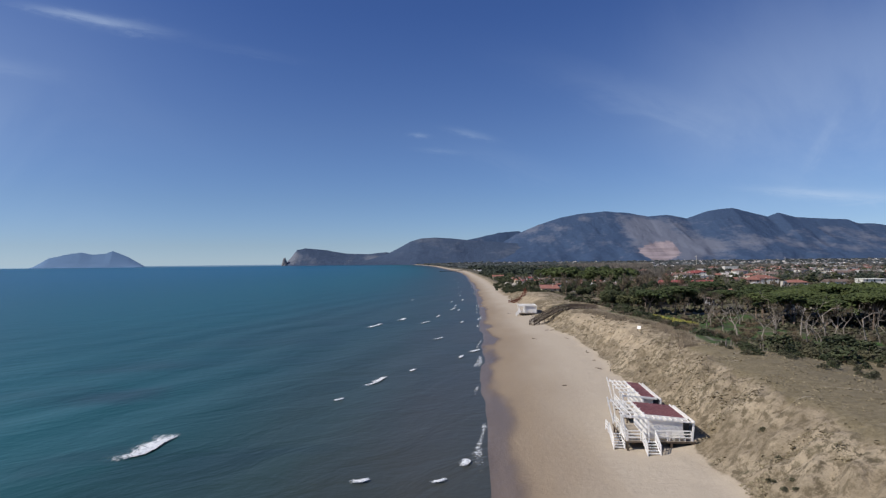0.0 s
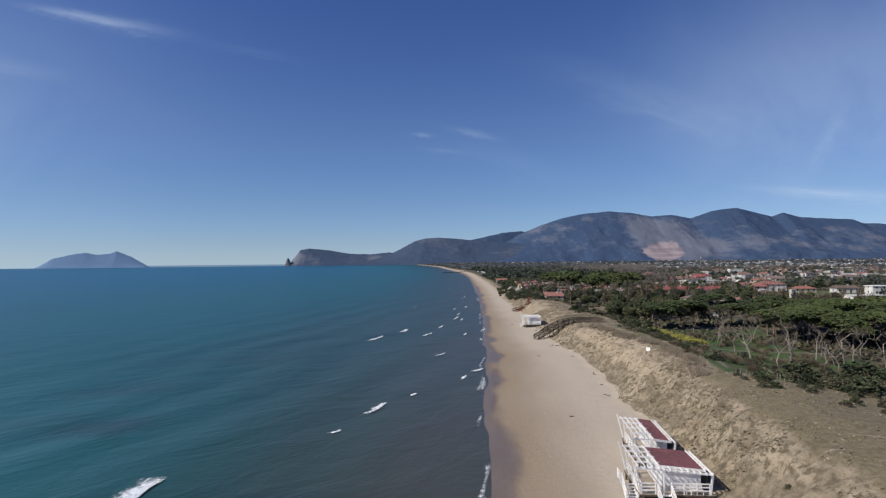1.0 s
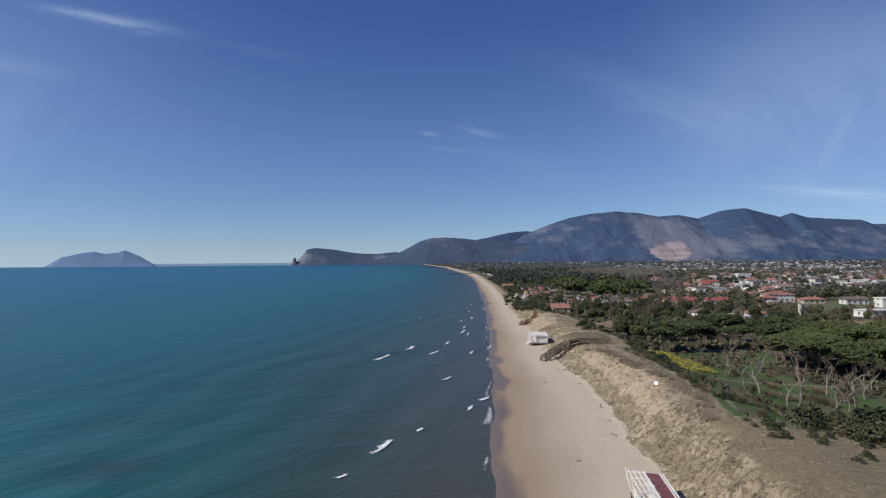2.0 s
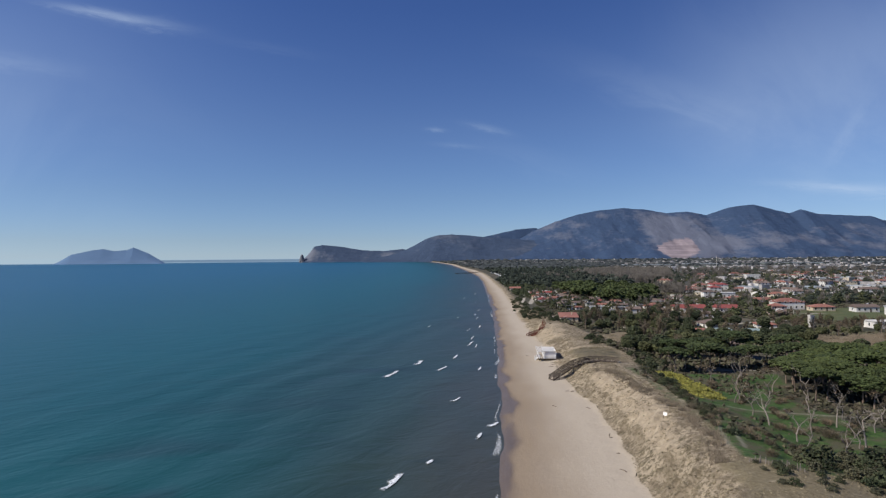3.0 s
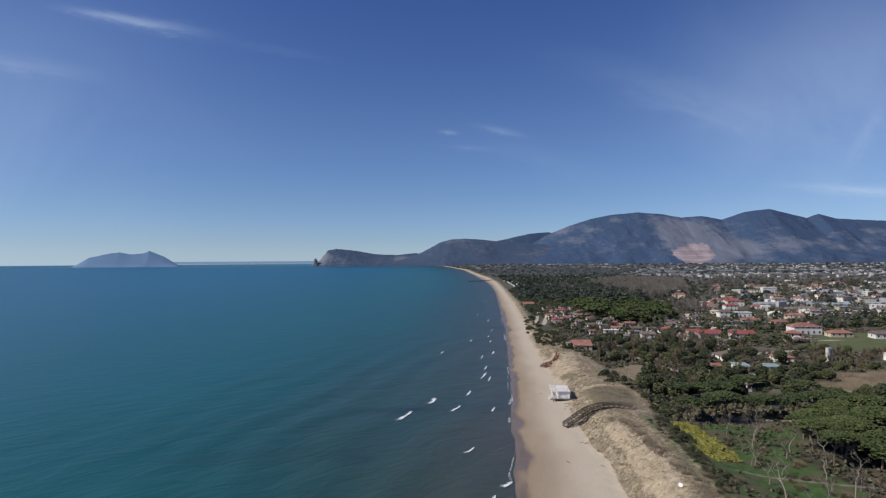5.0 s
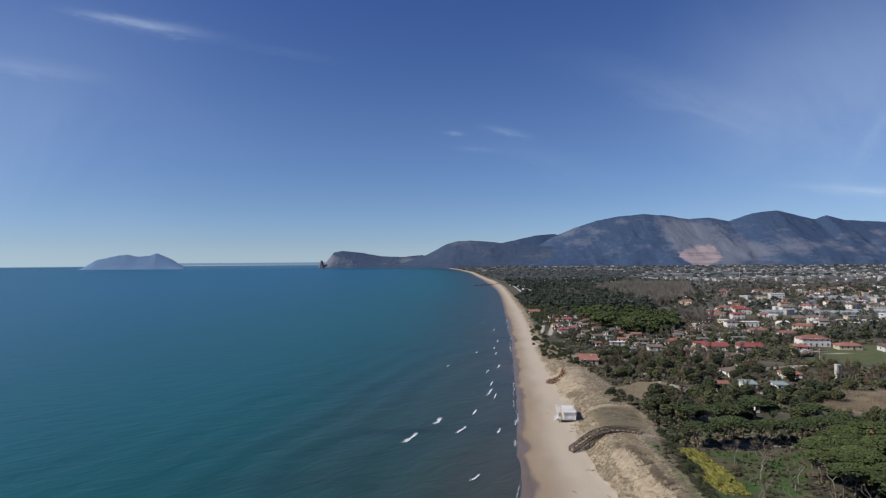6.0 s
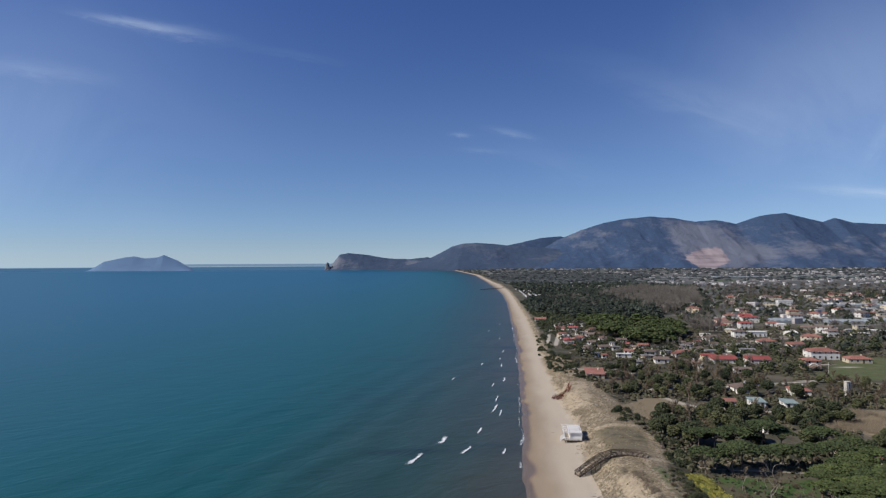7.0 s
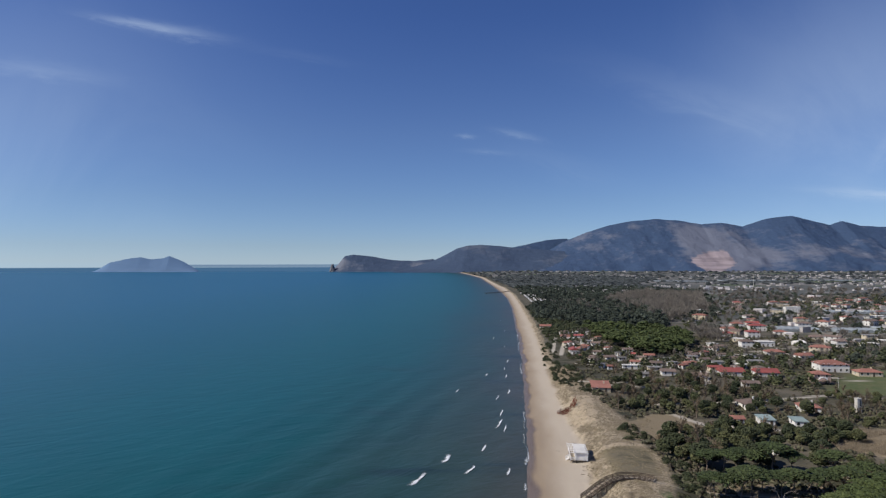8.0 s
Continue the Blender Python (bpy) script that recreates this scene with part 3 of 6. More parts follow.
def shore_x(y):
    y = np.asarray(y, float)
    return np.interp(y, *SHORE) + 1.5 * (value_noise(y / 21, y * 0, 5) - 0.5) + 0.7 * (value_noise(y / 6, y * 0, 6) - 0.5)


def foot_x(y):
    y = np.asarray(y, float)
    return np.interp(y, *FOOT) + 2.2 * (value_noise(y / 13, y * 0, 8) - 0.5)


def far_lift(y):
    return 14 * smooth(y, 1500, 4800)


def land_z(x, y):
    """Height of the ground: sea bed, beach, dune face, plateau, plain."""
    x, y = np.asarray(x, float), np.asarray(y, float)
    a, b = shore_x(y), foot_x(y)
    s = x - a
    w = np.maximum(b - a, 4)
    bed = np.maximum(0.07 * s, -3.0)
    beach = 1.75 * np.clip(s / w, 0, 1) ** 0.75
    d = x - b
    crest = np.interp(y, *CREST)
    inland = np.interp(y, [0, 150, 220, 400, 4900], [5.4, 5.0, 4.3, 4.0, 4.0])
    face = 9.0 + 3 * (value_noise(y / 30, y * 0, 3) - 0.5)
    rise = 1.75 + (crest - 1.75) * (0.72 * smooth(d, -0.6, face) + 0.28 * smooth(d, face * 0.55, face * 1.5))
    back = (inland - crest) * smooth(d, 15, 32)
    dune = rise + back
    rough = smooth(d, 0, 3) * (1 - smooth(d, 22, 34)) * (1 - smooth(y, 330, 420))
    along, across = (x + y) * 0.7071, (x - y) * 0.7071
    lumps = (fbm(x / 5.5, y / 4.0, 21, 4) - 0.5) * 1.9 + (fbm(across / 1.5, along / 5.5, 33, 4) - 0.5) * 2.1 + (fbm(x / 1.3, y / 1.0, 34, 2) - 0.5) * 0.8
    level = smooth(d, 7, 12)
    z = np.where(d < -0.6, beach, dune) + rough * lumps * (1 - 0.88 * level)
    z = z + smooth(d, 30, 60) * (fbm(x / 25, y / 25, 44, 3) - 0.5) * 0.7
    z = z + (1 - smooth(np.abs(d), 0, 6)) * smooth(s, 6, 12) * (fbm(x / 2.2, y / 2.2, 55, 3) - 0.5) * 0.35
    z = np.where(s < 0, bed, z)
    return z + far_lift(y) + 6 * smooth(y, 2500, 4800) * smooth(s, 50, 400)


TOWN = [(150, 440), (165, 700), (260, 1050), (600, 1300), (900, 1150), (520, 620), (300, 470), (215, 430)]
MEADOW = [(38, 100), (44, 97), (62, 94), (80, 102), (84, 112), (70, 128), (66, 150), (74, 166), (78, 180), (52, 180), (46, 168), (41, 150), (39, 120)]
BLOOM = [(45.2, 178), (50.5, 180.5), (52.5, 160), (52, 146), (46, 143), (43.8, 150), (44.5, 160)]
BROWN_FIELD = [(41, 262), (54, 281), (67, 281), (71, 262), (60, 244), (47, 242)]
GREEN_FIELD = [(152, 340), (168, 332), (260, 345), (275, 420), (215, 412), (187, 394), (160, 356)]
REED_FIELD = [(108, 238), (124, 226), (168, 232), (172, 272), (124, 264)]
SOIL = [(50, 187), (82, 186), (104, 190), (104, 198), (52, 197)]
CREEPER = [(36.6, 185), (40.5, 185), (40.8, 161), (40, 130), (43, 106), (38, 108), (36.5, 140), (37.7, 151)]
ROADS = [([(64, 281), (68, 272), (73, 265), (86, 262), (98, 261)], 2.6), ([(48, 139), (58, 136.5), (68, 134), (84, 131)], 0.25),
         ([(45, 345), (70, 340), (95, 336)], 2.2), ([(33, 415), (60, 407), (110, 420)], 2.5), ([(186, 372), (168, 388)], 2.0),
         ([(38.0, 106), (40.5, 118)], 0.12), ([(40.2, 105), (42.5, 117)], 0.12), ([(155, 330), (172, 322)], 2.0), ([(26, 455), (32, 520), (37, 590)], 2.6), ([(21, 470), (27, 560)], 2.2), ([(205, 430), (222, 520), (240, 600), (262, 720)], 3.5), ([(150, 470), (190, 480), (225, 500)], 3), ([(160, 560), (215, 560), (300, 600)], 3), ([(24, 500), (34, 505)], 1.4), ([(27, 540), (36, 545)], 1.4),
         ([(24, 352), (40, 351), (62, 353)], 2.0), ([(60, 300), (108, 312), (150, 332)], 2.4), ([(96, 345), (110, 400), (160, 410)], 2.4), ([(37.5, 191.6), (44, 189.2), (54, 187), (75, 186), (102, 185)], 0.6)]


def build_ground():
    s = np.concatenate([np.linspace(-40, -4, 10), np.arange(-3, 42, 0.55), np.arange(42, 110, 1.3), np.geomspace(110, 6500, 80)])
    y = np.concatenate([np.linspace(-400, 30, 30), np.arange(32, 205, 0.6), np.arange(205, 420, 1.4), np.geomspace(420, 4900, 190)])
    S, Y = np.meshgrid(s, y)
    X = S + shore_x(Y)
    X = np.where(S > 200, S + np.interp(Y, *SHORE), X)
    Z = land_z(X, Y)
    d = X - foot_x(Y)
    w = np.maximum(foot_x(Y) - shore_x(Y), 4)
    q = S / w
    edge = fbm(X / 5, Y / 16, 71, 4) - 0.5
    wet = 1 - smooth(S + 5.5 * edge * (S > 0), 1.4, 3.8)
    damp = 1 - smooth(q + 0.25 * edge, 0.10, 0.85)
    ragged = fbm(X / 6, Y / 5, 81, 4) - 0.5
    scrub = smooth(d + 5 * ragged, 0.5, 4.0) * (1 - smooth(d, 26, 40))
    pale = polygon_mask(X, Y, [(27.5, 110), (30, 103), (35, 126), (35, 152), (31.5, 177), (26, 176), (26.5, 150)], 2.5)
    pale = np.maximum(pale, polygon_mask(X, Y, [(20, 262), (30, 262), (33, 310), (22, 312), (17, 290)], 3.0))
    pale = np.maximum(pale, 0.45 * line_mask(X, Y, [(26, 66), (30, 72), (33, 80), (35, 88)], 4, 4))
    pale = np.maximum(pale, line_mask(X, Y, [(24, 225), (34, 231), (43, 231), (48, 224)], 2.4, 2))
    pale = np.maximum(pale, 0.5 * polygon_mask(X, Y, [(23, 36), (24, 58), (29, 66), (36, 62), (42, 50), (46, 36)], 4.0))
    scrub = scrub * (1 - 0.75 * pale)
    scrub = np.maximum(scrub, smooth(d, 10, 18) * (1 - smooth(Y, 96, 104)) * 0.92)
    scrub = np.maximum(scrub, smooth(d + 2 * ragged, 0.0, 1.2) * (1 - smooth(d + 3 * ragged, 3.0, 5.0)) * (1 - smooth(Y, 186, 196)))
    turf = smooth(d + 4 * ragged, 8, 11.5) * (1 - smooth(Y, 95, 101))
    turf = np.maximum(turf, 0.9 * polygon_mask(X, Y, [(27, 196), (41, 198), (43, 224), (38, 229), (26, 226)], 3))
    inland = smooth(d, 14, 26) * smooth(Y, 96, 102)
    inland = np.maximum(inland, smooth(d, 3, 9) * smooth(Y, 335, 370))
    dune_back = polygon_mask(X, Y, [(18, 186), (42, 188), (46, 214), (40, 240), (42, 262), (34, 300), (40, 312), (16, 312)], 3)
    inland = inland * (1 - 0.9 * dune_back)
    inland = np.maximum(inland, 0.5 * polygon_mask(X, Y, [(27, 196), (41, 198), (43, 224), (38, 229), (26, 226)], 3))
    lawn = np.maximum(polygon_mask(X, Y, MEADOW, 2), 0.55 * polygon_mask(X, Y, CREEPER, 1.5))
    pasture = polygon_mask(X, Y, GREEN_FIELD, 3)
    lawn = np.maximum(lawn, 0.8 * polygon_mask(X, Y, [(54, 194), (60, 194), (62, 206), (54, 206)], 2))
    bloom = polygon_mask(X, Y, BLOOM, 2.0)
    dry = np.maximum(polygon_mask(X, Y, BROWN_FIELD, 2.5), polygon_mask(X, Y, REED_FIELD, 6))
    dry = np.maximum(dry, polygon_mask(X, Y, SOIL, 3) * 0.8)
    dry = np.maximum(dry, polygon_mask(X, Y, [(13, 405), (24, 405), (40, 350), (30, 340), (16, 345)], 4) * 0.8)
    inland, scrub, turf = inland * (1 - dry), scrub * (1 - 0.9 * dry * (inland > 0.3)), turf * (1 - dry)
    road = np.zeros(X.shape)
    for pts, width in ROADS:
        road = np.maximum(road, line_mask(X, Y, pts, width, 0.5) * min(1, 0.35 + width * 0.3))
    road = np.maximum(road, 0.6 * polygon_mask(X, Y, [(165, 468), (205, 462), (226, 520), (215, 560), (180, 566)], 3) * smooth(fbm(X / 7, Y / 12, 66, 3), 0.42, 0.52))
    road = np.maximum(road, 0.55 * polygon_mask(X, Y, [(36, 430), (64, 425), (150, 410), (148, 500), (110, 450), (60, 470), (50, 590), (36, 590)], 3) * smooth(fbm(X / 5, Y / 9, 67, 3), 0.50, 0.60))
    road = np.maximum(road, 0.5 * polygon_mask(X, Y, TOWN, 8) * smooth(fbm(X / 9, Y / 16, 68, 3), 0.56, 0.64))
    plain = smooth(Y + 0.5 * (X - 200), 560, 900) * smooth(S, 40, 90)
    me = grid_mesh("ground", X, Y, Z, GROUND, dict(pasture=pasture, turf=turf, dune=smooth(d + 2 * ragged, -1.0, 2.5), wet=wet, damp=damp, scrub=scrub, inland=inland, lawn=lawn, bloom=bloom, dry=dry, road=road, plain=plain))
    return tagged(new("ground", me), "sandy beach, scrubby dunes and flat farmland behind the shore", "ground", kind="structure")


def swell_z(x, y, o):
    """Low swell running in to the beach."""
    damp = (1 - smooth(y, 250, 700)) * smooth(o, 1, 14) * (1 - smooth(o, 60, 220))
    ph = o / 9.0 + 3.0 * fbm(x / 60, y / 60, 91, 2) + y / 55
    return damp * (0.13 * np.sin(ph * math.tau / 2.2) + 0.20 * (fbm(x / 7, y / 11, 95, 3) - 0.5))


def build_sea():
    o = np.concatenate([np.linspace(-14, -1, 8), np.arange(0, 70, 0.8), np.geomspace(70, 6500, 110)])
    y = np.concatenate([np.linspace(-400, 30, 30), np.arange(32, 260, 0.9), np.geomspace(260, 4900, 190)])
    O, Y = np.meshgrid(o, y)
    X = np.interp(Y, *SHORE) - O
    Z = far_lift(Y) + swell_z(X, Y, O)
    me = grid_mesh("sea", X, Y, Z, SEA, dict(offshore=O), flip=True)
    return tagged(new("sea", me), "calm teal blue sea with low swell, turbid near the beach", "sea", kind="structure")


ground = build_ground()
sea = build_sea()


def ridge(name, label, profile, y_ridge, y_foot, base, material, seed, spur=0.2, quarry=None, bare=None, columns=260, rows=46, sharp=90):
    """A hill range: an even skyline profile with spurs and gullies running down to its foot."""
    px, pz = zip(*profile)
    x = np.linspace(px[0], px[-1], columns)
    v = np.linspace(0, 1, rows)
    X, V = np.meshgrid(x, v)
    top = np.interp(X, px, pz) + (fbm(X / sharp, X * 0, seed, 4) - 0.5) * sharp * 0.10
    height = np.maximum(top - base, 1)
    n = fbm(X / 260 + V * 1.4, V * 3 + X / 900, seed + 3, 5) - 0.5
    gully = np.abs(fbm(X / 170 + V * 0.9, V * 1.5, seed + 9, 4) - 0.5) * 2
    Z = base + height * (V ** 1.15 + (n * 1.0 + (0.25 - gully) * 0.8) * spur * 4 * V * (1 - V))
    Z = np.minimum(Z, base + height * (0.15 + 0.85 * V))
    Y = y_foot + (y_ridge - y_foot) * V + (fbm(X / 200, V * 2, seed + 5, 3) - 0.5) * 0.24 * (y_ridge - y_foot) * (1 - V)
    attr = dict(bare=np.full(X.shape, 0.0), quarry=np.zeros(X.shape))
    for cx, cz, rx, rz, k in bare or ():
        attr["bare"] = attr["bare"] + k * np.exp(-((X - cx) / rx) ** 2 - ((Z - cz) / rz) ** 2)
    if quarry:
        attr["quarry"] = polygon_mask(X, Z, quarry, 34)
    me = grid_mesh(name, X, Y, Z, material, attr)
    ob = new(name, me)
    return tagged(ob, label, "mountain", kind="structure")


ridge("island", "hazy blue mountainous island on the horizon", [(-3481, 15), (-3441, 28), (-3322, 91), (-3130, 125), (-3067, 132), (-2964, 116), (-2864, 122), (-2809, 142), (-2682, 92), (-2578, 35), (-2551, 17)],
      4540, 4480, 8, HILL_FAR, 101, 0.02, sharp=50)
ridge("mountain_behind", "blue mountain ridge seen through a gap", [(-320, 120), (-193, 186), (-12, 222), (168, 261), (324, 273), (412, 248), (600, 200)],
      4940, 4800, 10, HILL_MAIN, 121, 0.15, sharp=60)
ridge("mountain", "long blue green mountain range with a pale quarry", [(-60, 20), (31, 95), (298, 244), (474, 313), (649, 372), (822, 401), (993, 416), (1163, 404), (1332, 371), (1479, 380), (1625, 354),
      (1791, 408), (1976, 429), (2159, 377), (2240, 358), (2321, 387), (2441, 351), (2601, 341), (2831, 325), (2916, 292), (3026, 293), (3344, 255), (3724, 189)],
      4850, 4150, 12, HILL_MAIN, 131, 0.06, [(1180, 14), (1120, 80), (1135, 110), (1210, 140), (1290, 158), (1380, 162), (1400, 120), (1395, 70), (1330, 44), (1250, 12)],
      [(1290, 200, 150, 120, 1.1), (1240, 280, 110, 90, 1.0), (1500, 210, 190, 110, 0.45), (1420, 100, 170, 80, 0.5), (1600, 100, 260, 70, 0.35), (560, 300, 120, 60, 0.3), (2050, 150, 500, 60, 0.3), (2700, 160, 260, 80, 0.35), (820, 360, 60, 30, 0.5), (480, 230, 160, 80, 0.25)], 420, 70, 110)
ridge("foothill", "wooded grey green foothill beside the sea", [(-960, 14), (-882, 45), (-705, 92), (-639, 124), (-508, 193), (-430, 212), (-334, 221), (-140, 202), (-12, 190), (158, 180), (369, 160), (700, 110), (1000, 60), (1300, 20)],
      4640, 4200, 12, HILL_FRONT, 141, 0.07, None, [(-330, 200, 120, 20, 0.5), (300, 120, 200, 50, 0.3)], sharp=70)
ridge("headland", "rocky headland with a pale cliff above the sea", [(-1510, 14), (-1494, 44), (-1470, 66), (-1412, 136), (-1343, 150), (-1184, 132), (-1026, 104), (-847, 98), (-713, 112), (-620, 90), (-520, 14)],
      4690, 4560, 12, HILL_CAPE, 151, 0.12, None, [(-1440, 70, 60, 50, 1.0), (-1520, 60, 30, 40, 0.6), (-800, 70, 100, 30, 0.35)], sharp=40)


def sea_stack():
    """Pointed rock pillar at the headland's tip."""
    bm = bmesh.new()
    r = np.random.default_rng(17)
    levels = [(0, 30), (16, 24), (34, 17), (50, 13), (60, 9), (64, 3)]
    rings = []
    for z, rad in levels:
        rings.append([bm.verts.new((rad * math.cos(a) * r.uniform(0.8, 1.15), rad * math.sin(a) * r.uniform(0.8, 1.15), z)) for a in (math.tau * j / 10 for j in range(10))])
    for p, q in zip(rings, rings[1:]):
        for j in range(10):
            bm.faces.new((p[j], p[(j + 1) % 10], q[(j + 1) % 10], q[j]))
    bm.faces.new(rings[-1])
    ob = new("sea_stack", finish("sea_stack", bm, CLIFF))
    ob.location = (-1482, 4600, 11)
    return tagged(ob, "pointed rock pillar at the tip of the headland", "rock", kind="structure")


sea_stack()


# ---------------------------------------------------------------- houses
def at_ground(x, y):
    return float(land_z(np.array([x]), np.array([y]))[0])


def window_mesh():
    bm = bmesh.new()
    box(bm, -0.55, 0.55, -0.05, 0.06, 0, 1.25)
    return finish("pane", bm, DARK_PANE)


def frame_mesh():
    bm = bmesh.new()
    for x0, x1, z0, z1 in ((-0.66, -0.55, -0.08, 1.36), (0.55, 0.66, -0.08, 1.36), (-0.55, 0.55, 1.25, 1.36), (-0.75, 0.75, -0.18, -0.08)):
        box(bm, x0, x1, -0.10, 0.05, z0, z1)
    return finish("window", bm, WHITE)


PANE_MESH, FRAME_MESH = window_mesh(), frame_mesh()
FOOTPRINTS = []


def door_mesh():
    bm = bmesh.new()
    box(bm, -0.5, 0.5, -0.05, 0.05, 0, 2.1)
    box(bm, -0.42, -0.04, -0.07, -0.04, 0.25, 1.9)
    box(bm, 0.04, 0.42, -0.07, -0.04, 0.25, 1.9)
    return finish("door", bm, WOOD_GREY)


DOOR_MESH = door_mesh()


def roof_mesh(kind, w, d, h, eave, pitch, material):
    """A roof with thickness over a w x d plan at height h."""
    bm = bmesh.new()
    x, y, t = w / 2 + eave, d / 2 + eave, 0.22
    if kind == "flat":
        box(bm, -x, x, -y, y, h, h + 0.28)
        box(bm, -x + 0.25, x - 0.25, -y + 0.25, y - 0.25, h + 0.28, h + 0.34)
    elif kind == "shed":
        rise = 2 * y * pitch * 0.4
        low = [bm.verts.new(p) for p in ((-x, -y, h), (x, -y, h), (x, y, h + rise), (-x, y, h + rise))]
        top = [bm.verts.new(v.co + Vector((0, 0, t))) for v in low]
        bm.faces.new(low[::-1]), bm.faces.new(top)
        for k in range(4):
            bm.faces.new((low[k], low[(k + 1) % 4], top[(k + 1) % 4], top[k]))
    else:
        rise = min(x, y) * pitch
        if x >= y:
            inset = y if kind == "hip" else 0.0
            a, b = Vector((-x + inset, 0, h + rise)), Vector((x - inset, 0, h + rise))
            corner = [(-x, -y), (x, -y), (x, y), (-x, y)]
        else:
            inset = x if kind == "hip" else 0.0
            a, b = Vector((0, -y + inset, h + rise)), Vector((0, y - inset, h + rise))
            corner = [(x, -y), (x, y), (-x, y), (-x, -y)]
        if (b - a).length < 0.4:
            b = a + (Vector((0.4, 0, 0)) if x >= y else Vector((0, 0.4, 0)))
        low = [bm.verts.new((*c, h - t)) for c in corner]
        top = [bm.verts.new((*c, h)) for c in corner]
        A, B = bm.verts.new(a), bm.verts.new(b)
        bm.faces.new(low[::-1])
        for k in range(4):
            bm.faces.new((low[k], low[(k + 1) % 4], top[(k + 1) % 4], top[k]))
        bm.faces.new((top[0], top[1], B, A))
        bm.faces.new((top[1], top[2], B))
        bm.faces.new((top[2], top[3], A, B))
        bm.faces.new((top[3], top[0], A))
    return finish("roof", bm, material)


ROOF_WORDS = {"red_roof_tiles": "orange tiled", "bright_red_roof": "bright red", "brown_roof_tiles": "brown tiled", "grey_sheet_roof": "flat grey",
              "pale_blue_sheet_roof": "pale blue sheet", "white_plaster": "flat white", "maroon_roofing": "maroon"}
WALL_WORDS = {"white_plaster": "white", "pinkish_plaster": "brownish pink", "cream_plaster": "cream"}


def house(x, y, w, d, h, kind="hip", tiles=None, plaster=None, turn=0.0, chimney=True, arch=False):
    tiles, plaster = tiles or TILE_RED, plaster or PLASTER
    w, d, h = w * 0.86, d * 0.86, h * 0.92
    storeys = 2 if h > 4.5 else 1
    label = f"{'two storey' if storeys == 2 else 'low'} {WALL_WORDS[plaster.name]} house with a {ROOF_WORDS[tiles.name]} roof"
    z = at_ground(x, y)
    ob = thing("house", label, "house", pose(x, y, z, 0, 0, turn), "houses behind the dunes")
    FOOTPRINTS.append((x, y, max(w, d) / 2 + 1.5))
    bm = bmesh.new()
    box(bm, -w / 2, w / 2, -d / 2, d / 2, -0.6, h - 0.05)
    if kind == "gable":
        top, half = h + min(w, d) / 2 * 0.36, 0.0
        if w >= d:
            for sx in (-1, 1):
                v = [bm.verts.new((sx * (w / 2 - 0.02), q, r)) for q, r in ((-d / 2, h - 0.06), (d / 2, h - 0.06), (0, top - 0.1))]
                bm.faces.new(v)
        else:
            for sy in (-1, 1):
                v = [bm.verts.new((q, sy * (d / 2 - 0.02), r)) for q, r in ((-w / 2, h - 0.06), (w / 2, h - 0.06), (0, top - 0.1))]
                bm.faces.new(v)
    wall = part("wall", bm, plaster, ob, WALL_WORDS[plaster.name] + " plastered wall")
    roof = part("roof", roof_mesh(kind, w, d, h, 0.4, 0.36, tiles), tiles, ob, ROOF_WORDS[tiles.name] + " roof")
    if chimney and kind != "flat" and w > 6:
        bm = bmesh.new()
        cz = h + min(w, d) * 0.12
        box(bm, w * 0.18, w * 0.18 + 0.6, d * 0.08, d * 0.08 + 0.6, h - 0.1, cz + 1.0)
        box(bm, w * 0.18 - 0.1, w * 0.18 + 0.7, d * 0.08 - 0.1, d * 0.08 + 0.7, cz + 1.0, cz + 1.12)
        part("chimney", bm, plaster, roof)

    def opening(px, py, pz, angle):
        f = part("window", FRAME_MESH, None, wall)
        f.matrix_basis = pose(px, py, pz, 0, 0, angle)
        part("pane", PANE_MESH, None, f)

    count = max(2, int(w // 3.2))
    for k in range(count):
        px = (k + 0.5) / count * w - w / 2
        for level in range(storeys):
            if level == 0 and k == count // 2:
                dr = part("door", DOOR_MESH, None, wall)
                dr.matrix_basis = pose(px, -d / 2 - 0.03, 0, 0, 0, 0)
            else:
                opening(px, -d / 2, 0.95 + 2.9 * level, 0)
    for k in range(max(1, int(d // 4.5))):
        for level in range(storeys):
            opening(-w / 2, (k + 0.5) / max(1, int(d // 4.5)) * d - d / 2, 0.95 + 2.9 * level, -90)
    if arch:
        bm = bmesh.new()
        a = np.linspace(0, math.pi, 9)
        inner = [(-1.9, 0.0)] + [(-1.9 * math.cos(q), 2.0 + 1.5 * math.sin(q)) for q in a] + [(1.9, 0.0)]
        outer = [(-2.5, 0.0)] + [(-2.5 * math.cos(q), 2.0 + 2.1 * math.sin(q)) for q in a] + [(2.5, 0.0)]
        rows = [[bm.verts.new((px, -d / 2 - 0.4 * side, pz)) for px, pz in line] for side in (0, 1) for line in (inner, outer)]
        for u, v in ((0, 1), (1, 3), (3, 2), (2, 0)):
            for k in range(len(inner) - 1):
                bm.faces.new((rows[u][k], rows[u][k + 1], rows[v][k + 1], rows[v][k]))
        part("arch", bm, WHITE, ob, "pale arched loggia")
        for sx in (-1, 1):
            bm = bmesh.new()
            beam(bm, (0, -d / 2 - 2.0, 3.3), (sx * 5.2, -d / 2 - 2.0, 1.2), 2.8, 0.2)
            part("porch_roof", bm, TILE_BROWN, ob, "brown porch roof")
    return ob


